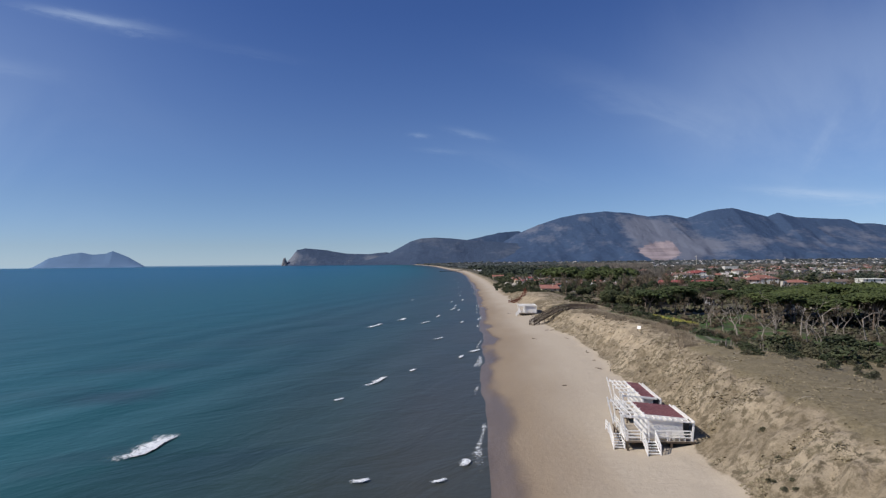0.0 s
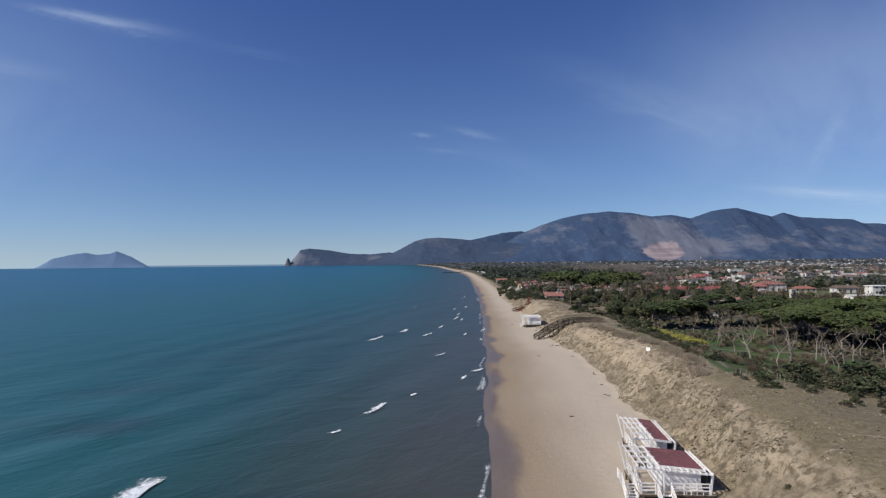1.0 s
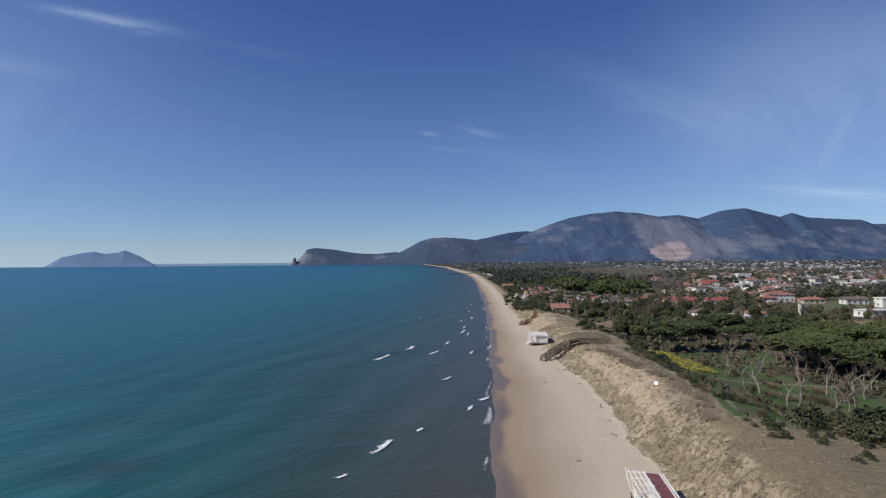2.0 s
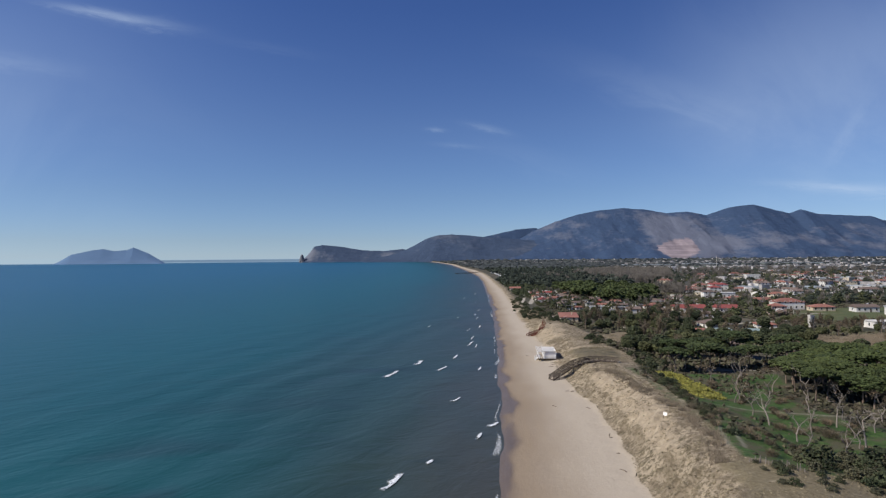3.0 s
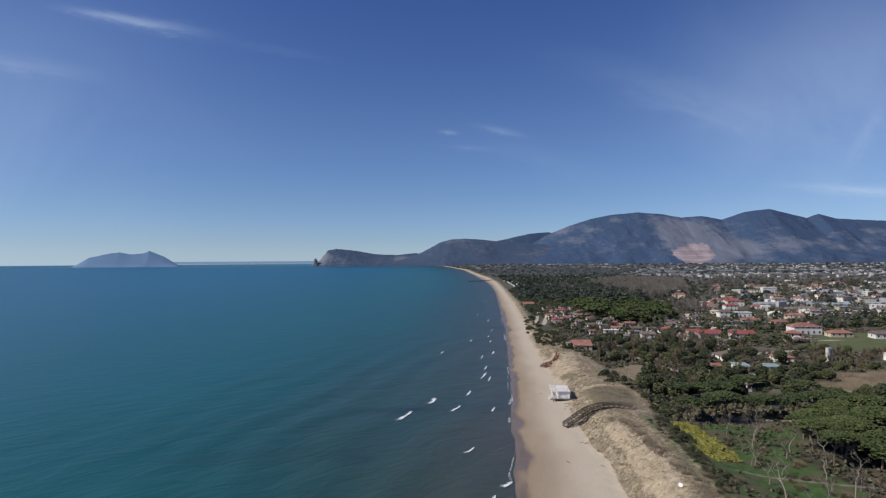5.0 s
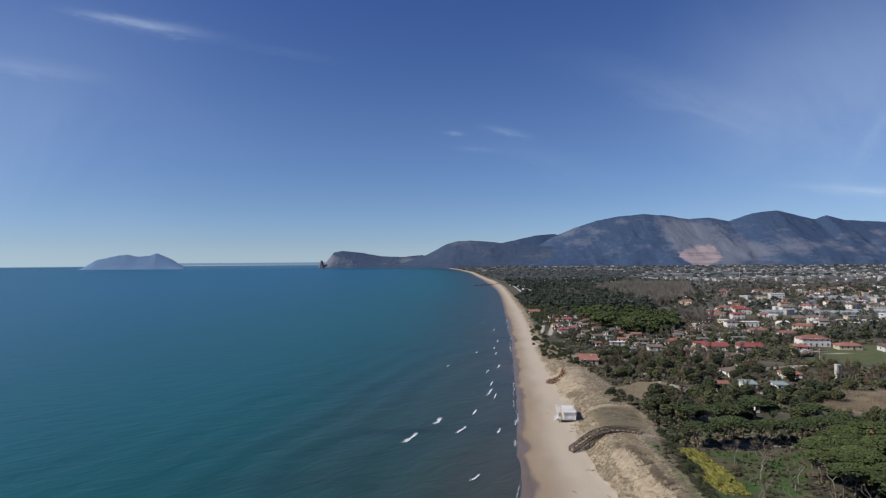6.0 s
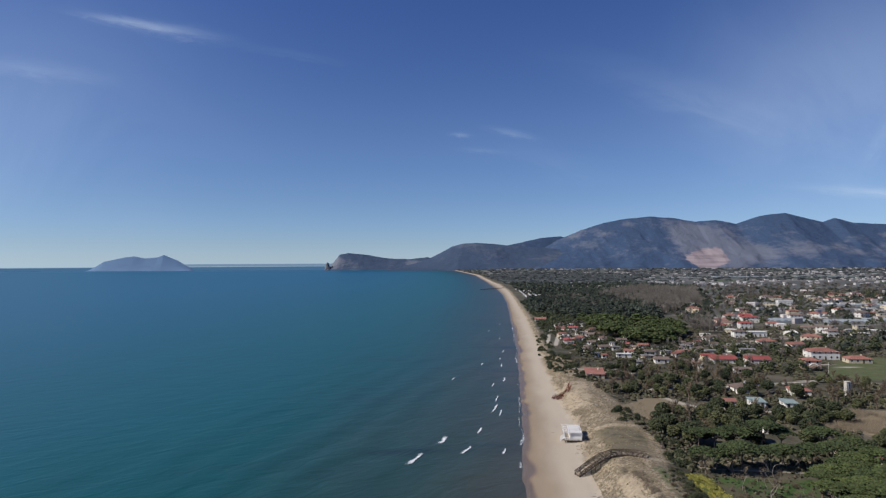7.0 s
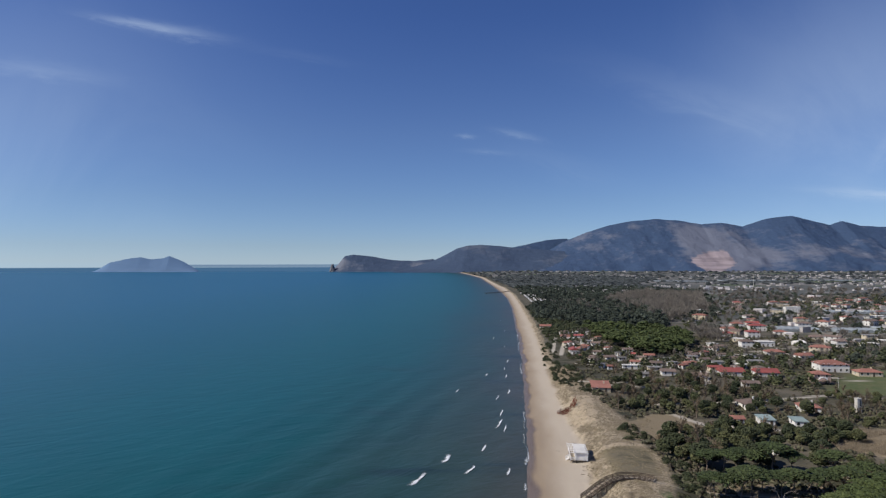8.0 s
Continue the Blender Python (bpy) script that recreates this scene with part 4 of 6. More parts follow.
W_, P_, C_ = PLASTER, PLASTER_PINK, PLASTER_CREAM
for row in [
    (38.5, 329, 10.5, 12, 2.1, "shed", TILE_RED, C_), (119, 383, 15.5, 11, 3.0, "gable", TILE_BRIGHT, W_), (138.5, 383.5, 14, 11, 3.0, "gable", TILE_BRIGHT, W_),
    (184, 406, 19, 13, 5.2, "hip", TILE_RED, W_), (197.5, 392, 15, 9, 2.8, "hip", TILE_RED, C_),
    (124.5, 297, 9.5, 9, 2.6, "hip", TILE_RED, W_, -8), (101, 299, 10.5, 11, 2.8, "hip", TILE_BROWN, W_, 10), (97, 271, 6, 10, 2.5, "flat", ROOF_BLUE, W_, -6),
    (109, 269.5, 5.5, 9.5, 2.5, "flat", ROOF_BLUE, W_, -6), (85.5, 270, 6, 5, 2.4, "gable", TILE_RED, W_), (85, 229, 3.2, 3.4, 2.7, "hip", TILE_BROWN, W_),
    (97.5, 205.5, 5, 5, 2.6, "hip", TILE_RED, C_), (101, 196.5, 6.5, 4, 2.6, "gable", TILE_RED, W_),
    (181, 588, 13, 10, 3.0, "hip", TILE_BRIGHT, W_), (200, 580, 12, 10, 5.6, "hip", TILE_BRIGHT, W_), (240, 695, 14, 9, 3.0, "gable", TILE_BRIGHT, W_),
    (177, 472, 14, 9, 3.0, "hip", TILE_RED, W_), (171, 508, 12, 9, 5.6, "hip", TILE_BROWN, W_), (186, 520, 20, 8, 4.0, "flat", W_, W_), (217, 528, 9, 8, 3.0, "gable", W_, W_, 20),
    (248, 524, 16, 11, 5.2, "hip", TILE_BROWN, W_), (268, 526, 13, 9, 3.0, "flat", W_, W_), (303, 730, 14, 9, 5.2, "hip", TILE_RED, C_), (389, 1032, 18, 11, 5.5, "hip", TILE_RED, W_),
    (349, 866, 21, 11, 8.5, "flat", W_, W_), (123, 419, 8, 6, 2.8, "flat", ROOF_GREY, W_), (137, 436, 9, 7, 2.8, "gable", TILE_BROWN, W_), (147, 424, 11, 6, 2.8, "flat", ROOF_GREY, W_),
    (97, 369, 11, 8, 2.8, "gable", TILE_BROWN, W_), (67.5, 371, 7, 5, 2.6, "gable", ROOF_GREY, W_), (83.5, 381, 9, 7, 2.8, "gable", TILE_BROWN, W_), (53, 395, 5, 4, 2.5, "gable", TILE_RED, W_),
    (66, 399, 13, 3.5, 2.5, "flat", W_, W_), (83, 411, 8, 6, 2.7, "gable", TILE_BROWN, W_), (65, 431, 6, 5, 2.5, "flat", ROOF_GREY, W_), (75, 471, 8, 6, 2.7, "gable", TILE_BROWN, W_),
    (47, 556, 9, 6, 2.7, "gable", TILE_BRIGHT, W_), (50, 519, 10, 7, 2.7, "flat", ROOF_GREY, W_), (36, 467, 8, 12, 2.7, "gable", TILE_BRIGHT, W_), (21, 640, 13, 9, 3.0, "gable", TILE_RED, C_),
    (179, 300, 17, 9, 3.2, "flat", W_, W_, 6), (196, 304, 12, 8, 3.0, "hip", TILE_BROWN, W_, 6), (219, 386, 15, 9, 3.2, "gable", TILE_BROWN, W_), (222, 358, 14, 9, 5.4, "flat", W_, W_), (225, 640, 18, 10, 5.6, "hip", TILE_BRIGHT, W_), (280, 668, 16, 10, 5.6, "hip", TILE_BROWN, W_), (310, 538, 20, 11, 5.6, "hip", TILE_BROWN, W_), (236, 371, 14, 9, 3.2, "hip", TILE_BROWN, W_), (118, 348, 9, 6, 2.7, "gable", TILE_BROWN, W_), (155, 452, 12, 5, 2.7, "flat", ROOF_GREY, W_),
]:
    house(*row)
house(160, 366, 9.5, 9, 5.8, "hip", TILE_RED, P_, 0, False, True)

rng = np.random.default_rng(11)


def free(x, y, r=0.0):
    return all((x - a) ** 2 + (y - b) ** 2 > (c + r) ** 2 for a, b, c in FOOTPRINTS)


def in_polygon(corners, x, y):
    hit = False
    n = len(corners)
    for a in range(n):
        (x0, y0), (x1, y1) = corners[a], corners[(a + 1) % n]
        if (y0 > y) != (y1 > y) and x < (x1 - x0) * (y - y0) / (y1 - y0) + x0:
            hit = not hit
    return hit


def scatter(corners, spacing, keep=1.0):
    """Jittered places inside a polygon."""
    xs, ys = [p[0] for p in corners], [p[1] for p in corners]
    out = []
    for gy in np.arange(min(ys), max(ys), spacing):
        for gx in np.arange(min(xs), max(xs), spacing):
            x, y = gx + (rng.random() - 0.5) * spacing * 1.1, gy + (rng.random() - 0.5) * spacing * 1.1
            if rng.random() < keep and in_polygon(corners, x, y):
                out.append((x, y))
    return out


CANOPY_WOOD = [(57, 640), (64, 555), (66, 500), (86, 450), (112, 462), (132, 515), (140, 590), (102, 612)]
CAMP = [(30, 430), (34, 600), (60, 600), (70, 470), (90, 440), (150, 520), (150, 400), (100, 395), (50, 385), (44, 400)]
for x, y in scatter(CAMP, 11.5, 0.9):
    if free(x, y, 3.5) and not in_polygon(CANOPY_WOOD, x, y):
        small = 4 + 3.5 * rng.random()
        k = rng.random()
        tiles = TILE_BROWN if k < 0.46 else ROOF_GREY if k < 0.66 else W_ if k < 0.74 else TILE_RED if k < 0.93 else TILE_BRIGHT
        house(x, y, small * rng.uniform(1.0, 1.5), small * rng.uniform(0.7, 1.0), rng.uniform(2.3, 2.8), "flat" if tiles in (ROOF_GREY, W_) else "gable" if rng.random() < 0.7 else "hip", tiles, C_ if rng.random() < 0.3 else W_, rng.uniform(-50, 50), False)
for x, y in scatter(TOWN, 36, 0.75):
    if free(x, y, 9) and not in_polygon([(235, 600), (235, 670), (320, 690), (400, 660), (330, 600)], x, y):
        size = 8 + 5 * rng.random()
        k = rng.random()
        tiles = TILE_RED if k < 0.32 else TILE_BROWN if k < 0.56 else W_ if k < 0.72 else ROOF_GREY if k < 0.93 else TILE_BRIGHT
        house(x, y, size * rng.uniform(1.0, 1.5), size * 0.8, 5.6 if rng.random() < 0.3 else 3.0, "flat" if tiles in (ROOF_GREY, W_) else "hip" if rng.random() < 0.6 else "gable",
              tiles, C_ if rng.random() < 0.35 else W_, rng.uniform(-45, 45))


def far_town():
    """White specks of the settlements at the mountains' foot: joined low houses, too many to count."""
    V, F, n = [], [], 0
    spots = []
    for cx, cy, sx, sy, count in ((330, 760, 110, 130, 26), (520, 900, 170, 140, 44), (700, 1150, 200, 160, 60), (250, 560, 60, 60, 5), (380, 620, 90, 60, 8), (500, 1700, 380, 160, 90), (160, 1500, 130, 160, 40), (1000, 1900, 400, 300, 80), (900, 2900, 700, 300, 170), (2000, 3300, 700, 250, 150),
                                  (300, 3000, 240, 260, 50), (1400, 3950, 600, 90, 90), (300, 4000, 300, 120, 50), (-900, 4450, 220, 40, 40), (2400, 3900, 500, 120, 70), (1250, 2100, 350, 250, 50)):
        spots += [(cx + sx * rng.normal() * 0.6, cy + sy * rng.normal() * 0.6) for _ in range(count)]
    for x, y in spots:
        if x < float(shore_x(y)) + 60 or y > 4800 or (y < 1100 and not free(x, y, 5)):
            continue
        w, d, h = rng.uniform(5, 13), rng.uniform(4, 8), rng.choice([2.6, 3.2, 5.2])
        z, a = at_ground(x, y), rng.uniform(-0.4, 0.4)
        c, s = math.cos(a), math.sin(a)
        pts = [(-w / 2, -d / 2, 0), (w / 2, -d / 2, 0), (w / 2, d / 2, 0), (-w / 2, d / 2, 0), (-w / 2, -d / 2, h), (w / 2, -d / 2, h), (w / 2, d / 2, h), (-w / 2, d / 2, h)]
        V += [(x + p * c - q * s, y + p * s + q * c, z + r) for p, q, r in pts]
        F += [[n + k for k in f] for f in ((4, 5, 6, 7), (0, 1, 5, 4), (1, 2, 6, 5), (2, 3, 7, 6), (3, 0, 4, 7))]
        n += 8
    ob = new("distant_settlement", tri_mesh("distant_settlement", np.array(V), np.array(F), FAR_WALL))
    return tagged(ob, "scattered white and cream houses far across the plain", "settlement", kind="stuff")


FAR_WALL = surface("distant_house_walls", (0.34, 0.30, 0.28), (0.68, 0.66, 0.65), 0.2, 0.9, 0, islands=0.4)
far_town()


def greenhouse(x, y, w, d, bays, turn=0.0):
    """Long low polytunnels side by side."""
    ob = thing("greenhouse", "long pale greenhouse covered with translucent film", "greenhouse", pose(x, y, at_ground(x, y), 0, 0, turn), "greenhouses in the fields")
    FOOTPRINTS.append((x, y, max(w, d) * 0.5))
    b = w / bays
    bm = bmesh.new()
    arc = [(b / 2 * math.cos(a), 1.7 + 1.3 * math.sin(a)) for a in np.linspace(0, math.pi, 7)]
    outline = [(b / 2, 0)] + arc + [(-b / 2, 0)]
    front = [bm.verts.new((px, -d / 2, pz)) for px, pz in outline]
    rear = [bm.verts.new((px, d / 2, pz)) for px, pz in outline]
    for k in range(len(outline) - 1):
        bm.faces.new((front[k], front[k + 1], rear[k + 1], rear[k]))
    bm.faces.new(front), bm.faces.new(rear[::-1])
    me = finish("bay", bm, GLASSHOUSE)
    for k in range(bays):
        part("bay", me, None, ob).location.x = (k + 0.5) * b - w / 2
    return ob


for row in ((262, 645, 44, 26, 7), (312, 640, 40, 22, 6), (372, 655, 60, 26, 9), (440, 880, 80, 30, 10), (360, 905, 40, 20, 5), (540, 930, 70, 30, 9), (330, 2300, 160, 50, 12), (560, 2320, 180, 50, 12),
            (820, 2400, 200, 60, 12), (1150, 2450, 240, 60, 12), (1500, 2500, 240, 60, 12), (640, 1100, 70, 26, 8)):
    greenhouse(*row)


def block_tower(x, y):
    ob = thing("water_tower", "tall pale concrete tower with a flat cap in a field", "tower", pose(x, y, at_ground(x, y), 0, 0, 12))
    bm = bmesh.new()
    box(bm, -1.0, 1.0, -0.9, 0.9, -0.5, 6.2)
    part("shaft", bm, CONCRETE, ob, round_edges=0.05)
    bm = bmesh.new()
    box(bm, -1.12, 1.12, -1.02, 1.02, 6.2, 6.42)
    part("cap", bm, CONCRETE, ob)
    bm = bmesh.new()
    box(bm, 0.1, 0.55, -0.96, -0.85, 3.2, 5.6)
    part("slot", bm, DARK_PANE, ob, "dark vertical opening")
    FOOTPRINTS.append((x, y, 3))


block_tower(144, 295)
for spot in ((84.5, 222, 7), (84, 213, 6), (96, 258, 6), (109, 258, 6), (96, 196, 7), (92, 190, 5)):
    FOOTPRINTS.append(spot)


def mast(x, y, h, label):
    ob = thing("mast", label, "mast", pose(x, y, at_ground(x, y)), "masts over the plain")
    bm = bmesh.new()
    tube(bm, [(0, 0, -0.5), (0, 0, h * 0.5), (0, 0, h)], [h * 0.022, h * 0.015, h * 0.008], 6)
    part("pole", bm, CONCRETE, ob)
    bm = bmesh.new()
    box(bm, -h * 0.05, h * 0.05, -h * 0.05, h * 0.05, h * 0.80, h * 0.86)
    part("platform", bm, CONCRETE, ob)


mast(640, 1830, 34, "slender white mast standing among the far houses")
mast(1000, 2050, 26, "thin grey mast on the plain")
mast(163, 352, 6, "thin pale pole at the edge of the green field")


def caravans():
    ob = thing("caravan", "small white caravan parked in a row", "caravan", None, "caravans on the camp site")
    bm = bmesh.new()
    box(bm, -1.1, 1.1, -3, 3, 0.5, 2.5)
    part("body", bm, WHITE, ob, round_edges=0.15)
    bm = bmesh.new()
    box(bm, -1.13, -1.09, -1.5, 1.5, 1.4, 2.0)
    part("window", bm, DARK_PANE, ob)
    for sy in (-1, 1):
        bm = bmesh.new()
        tube(bm, [(-1.05, sy * 0.5, 0.32), (1.05, sy * 0.5, 0.32)], [0.32, 0.32], 10)
        part("wheel", bm, DARK_PANE, ob)
    first = True
    for col in range(4):
        for k in range(14):
            y = 1010 + k * 28
            x = float(shore_x(y)) + 38 + col * 9 + rng.uniform(-1, 1)
            m = pose(x, y, at_ground(x, y), 0, 0, rng.uniform(-8, 8))
            if first:
                ob.matrix_basis, first = m, False
            else:
                copy_thing(ob, m)


caravans()


# ---------------------------------------------------------------- trees and shrubs
def pine_tree(seed, h, R, needles=None):
    """Umbrella pine: leaning forked trunk, rising limbs, wide flat crown of needle clumps."""
    r = np.random.default_rng(seed)
    ob = thing("umbrella_pine", "umbrella pine with a bare trunk and flat green crown", "tree", None, "umbrella pines behind the dunes")
    bm = bmesh.new()
    lean = Vector((r.uniform(-0.9, 0.9), r.uniform(-0.9, 0.9), 0))
    fork = Vector((0, 0, h * 0.52)) + lean * 0.6
    tube(bm, [(0, 0, -0.4), Vector((0, 0, h * 0.2)) + lean * 0.2, fork], [0.25, 0.19, 0.15], 7)
    limbs = []
    for k in range(7):
        a = math.tau * k / 7 + r.uniform(-0.3, 0.3)
        q = R * r.uniform(0.35, 0.8)
        tip = lean + Vector((q * math.cos(a), q * math.sin(a), h * r.uniform(0.80, 0.88)))
        mid = fork.lerp(tip, 0.5) + Vector((0, 0, -0.25 * q * 0.4))
        tube(bm, [fork - Vector((0, 0, 0.3)), mid, tip], [0.12, 0.08, 0.03], 5)
        limbs.append(tip)
    part("trunk", bm, BARK, ob)
    n = 560
    rad = R * np.sqrt(r.random(n)) * (0.9 + 0.18 * np.sin(3 * r.random(n) * math.tau))
    ang = r.random(n) * math.tau
    wob = 1 + 0.16 * np.sin(ang * 3 + seed) + 0.1 * np.sin(ang * 5 + 2 * seed)
    rad = rad * wob
    top = h - 0.22 * R * (rad / R) ** 2.2
    z = top - r.random(n) ** 1.6 * 0.20 * R * (1 - 0.4 * rad / R)
    centres = np.stack([rad * np.cos(ang) + lean.x, rad * np.sin(ang) + lean.y, z], -1)
    s = r.uniform(0.20, 0.46, n)
    sizes = np.stack([s * 1.2, s * 1.2, s * 0.6], -1)
    part("crown", clumps("crown", centres, sizes, needles or PINE_LEAF, r, 0.42), None, ob)
    return ob


def leafy_tree(seed, h, R, material, name, label, category="tree", trunk=0.3):
    """Round or oval evergreen with an uneven crown of many clumps."""
    r = np.random.default_rng(seed)
    ob = thing(name, label, category, None, name.replace("_", " ") + "s of the plain")
    bm = bmesh.new()
    tube(bm, [(0, 0, -0.4), (r.uniform(-0.2, 0.2), r.uniform(-0.2, 0.2), h * 0.3), (0, 0, h * 0.6)], [0.07 * R, 0.055 * R, 0.03 * R], 6)
    for k in range(4):
        a = k * 1.7 + seed
        tube(bm, [(0, 0, h * 0.3), (R * 0.5 * math.cos(a), R * 0.5 * math.sin(a), h * 0.62)], [0.035 * R, 0.012 * R], 4)
    part("trunk", bm, BARK, ob)
    n = 380
    u = r.normal(size=(n, 3))
    u /= np.linalg.norm(u, axis=1, keepdims=True)
    lobes = r.normal(size=(6, 3))
    lobes /= np.linalg.norm(lobes, axis=1, keepdims=True)
    bulge = 0.74 + 0.30 * np.clip((u @ lobes.T).max(1), 0, 1) ** 2
    q = bulge * (0.62 + 0.38 * r.random(n) ** 0.5)
    c0, hz = h * (0.5 + trunk * 0.5), h * (0.5 - trunk * 0.5)
    centres = np.stack([u[:, 0] * q * R, u[:, 1] * q * R, c0 + u[:, 2] * q * hz], -1)
    s = R * r.uniform(0.075, 0.19, n)
    part("crown", clumps("crown", centres, np.stack([s, s, s * 0.8], -1), material, r, 0.45), None, ob)
    return ob


def bare_limbs(bm, r, base, tip, radius, depth, twigs):
    mid = base.lerp(tip, 0.5) + Vector(r.uniform(-0.2, 0.2, 3)) * (tip - base).length
    tube(bm, [base, mid, tip], [radius, radius * 0.78, radius * 0.5], 5)
    if depth == 0:
        twigs.append((tip, (tip - base).normalized()))
        return
    for k in range(2 if depth > 1 else 3):
        d = (tip - base).normalized()
        d = (d * 0.8 + Vector(r.normal(size=3)) * 0.55 + Vector((0, 0, 0.25))).normalized()
        bare_limbs(bm, r, tip, tip + d * (tip - base).length * r.uniform(0.5, 0.75), radius * 0.52, depth - 1, twigs)


def snag(seed, h, bushy):
    """Leafless forked tree, pale bark, with or without fine twigs."""
    r = np.random.default_rng(seed)
    ob = thing("bare_tree", "leafless pale tree with forked crooked branches", "tree", None, "leafless trees in the meadow")
    bm, tips = bmesh.new(), []
    top = Vector((r.uniform(-1.1, 1.1), r.uniform(-1.1, 1.1), h * 0.5))
    tube(bm, [Vector((0, 0, -0.4)), Vector((top.x * 0.2 + r.uniform(-.3, .3), top.y * 0.4, h * 0.25)), top], [0.16, 0.12, 0.095], 6)
    for k in range(2 + seed % 2):
        a = k * 2.6 + r.uniform(-0.5, 0.5)
        bare_limbs(bm, r, top - Vector((0, 0, 0.15)), top + Vector((math.cos(a) * h * 0.22, math.sin(a) * h * 0.22, h * 0.27)), 0.08, 2, tips)
    part("trunk", bm, BARK_PALE, ob)
    if bushy:
        b, e = [], []
        for tip, d in tips:
            for _ in range(26):
                v = d * 0.4 + Vector(r.normal(size=3)) * 0.8
                b.append(tip[:])
                e.append((tip + v.normalized() * r.uniform(0.4, 1.3))[:])
        part("crown", spikes("crown", b, e, 0.022, TWIG), None, ob)
    return ob


def brown_tree(seed, h, R):
    """Tall leafless broadleaf: a haze of brown twigs round upright branches."""
    r = np.random.default_rng(seed)
    ob = thing("leafless_tree", "tall leafless tree with fine brown twigs", "tree", None, "leafless trees of the plain")
    bm = bmesh.new()
    tube(bm, [(0, 0, -0.4), (0.1, 0, h * 0.4), (0, 0.1, h * 0.9)], [0.24, 0.16, 0.04], 6)
    b, e = [], []
    for k in range(14):
        z0 = h * r.uniform(0.2, 0.65)
        a = r.uniform(0, math.tau)
        q = R * r.uniform(0.4, 0.9)
        tip = Vector((q * math.cos(a), q * math.sin(a), min(h * 0.97, z0 + h * r.uniform(0.2, 0.4))))
        tube(bm, [(0, 0, z0), (tip.x * 0.4, tip.y * 0.4, z0 + (tip.z - z0) * 0.4), tip], [0.08, 0.05, 0.02], 4)
        for _ in range(24):
            w = r.uniform(0.25, 1.0)
            p = Vector((tip.x * w, tip.y * w, z0 + (tip.z - z0) * w))
            v = Vector((r.normal() * 0.55 + tip.x / R * 0.3, r.normal() * 0.55 + tip.y / R * 0.3, r.uniform(0.1, 1.1)))
            b.append(p[:])
            e.append((p + v.normalized() * r.uniform(0.7, 2.0))[:])
    part("trunk", bm, BARK, ob)
    part("crown", spikes("crown", b, e, r.uniform(0.05, 0.09, len(b)), TWIG), None, ob)
    return ob


def shrub(seed, w, h, material, label, name="shrub"):
    """Low spreading bush of clumps with stems showing through."""
    r = np.random.default_rng(seed)
    ob = thing(name, label, name, None, name + "s on the dunes")
    n = 180
    a, q = r.random(n) * math.tau, np.sqrt(r.random(n)) * w * (0.8 + 0.3 * np.sin(3 * r.random(n) * 6))
    z = h * (1 - (q / w / 1.15) ** 2) * r.uniform(0.25, 1.0, n)
    s = w * r.uniform(0.055, 0.13, n)
    centres = np.stack([q * np.cos(a), q * np.sin(a) * 0.8, np.maximum(z, s * 0.3)], -1)
    part("foliage", clumps("foliage", centres, np.stack([s, s, s * 0.75], -1), material, r, 0.5), None, ob)
    bm = bmesh.new()
    for k in range(6):
        t = math.tau * k / 6 + seed
        tube(bm, [(0.1 * math.cos(t), 0.1 * math.sin(t), -0.3), (w * 0.5 * math.cos(t), w * 0.4 * math.sin(t), h * 0.75)], [0.05, 0.015], 4)
    part("woody_base", bm, BARK, ob)
    return ob


def brush(seed, w, h):
    """Leafless grey-brown bush: a dome of fine twigs."""
    r = np.random.default_rng(seed)
    ob = thing("brush", "leafless grey brown thorny bush", "shrub", None, "leafless bushes in the meadow")
    n = 260
    a, q = r.random(n) * math.tau, np.sqrt(r.random(n))
    base = np.stack([0.55 * w * q * np.cos(a), 0.55 * w * q * np.sin(a), h * r.uniform(0.0, 0.5, n)], -1)
    lift = np.stack([0.5 * w * np.cos(a) * q + r.normal(size=n) * 0.25, 0.5 * w * np.sin(a) * q + r.normal(size=n) * 0.25, h * (0.55 * (1 - q * 0.6) + 0.15 * r.random(n))], -1)
    part("crown", spikes("crown", base, base + lift, 0.035, TWIG), None, ob)
    bm = bmesh.new()
    for k in range(5):
        t = math.tau * k / 5 + seed
        tube(bm, [(0.08 * math.cos(t), 0.08 * math.sin(t), -0.3), (w * 0.4 * math.cos(t), w * 0.4 * math.sin(t), h * 0.6)], [0.06, 0.02], 4)
    part("woody_base", bm, BARK_PALE, ob)
    return ob


class Grove:
    """Prototypes of one kind; each place takes the next, turned and sized anew."""

    def __init__(self, makers):
        self.made, self.used = makers, [False] * len(makers)

    def plant(self, x, y, size=1.0):
        k = int(rng.integers(len(self.made)))
        s = size * rng.uniform(0.82, 1.18)
        m = Matrix.LocRotScale((x, y, at_ground(x, y)), Euler((0, 0, rng.uniform(0, math.tau))), (s, s, s * rng.uniform(0.92, 1.08)))
        if self.used[k]:
            copy_thing(self.made[k], m)
        else:
            self.made[k].matrix_basis, self.used[k] = m, True

    def tidy(self):
        for ob, used in zip(self.made, self.used):
            if not used:
                for o in (*ob.children_recursive, ob):
                    bpy.data.objects.remove(o)


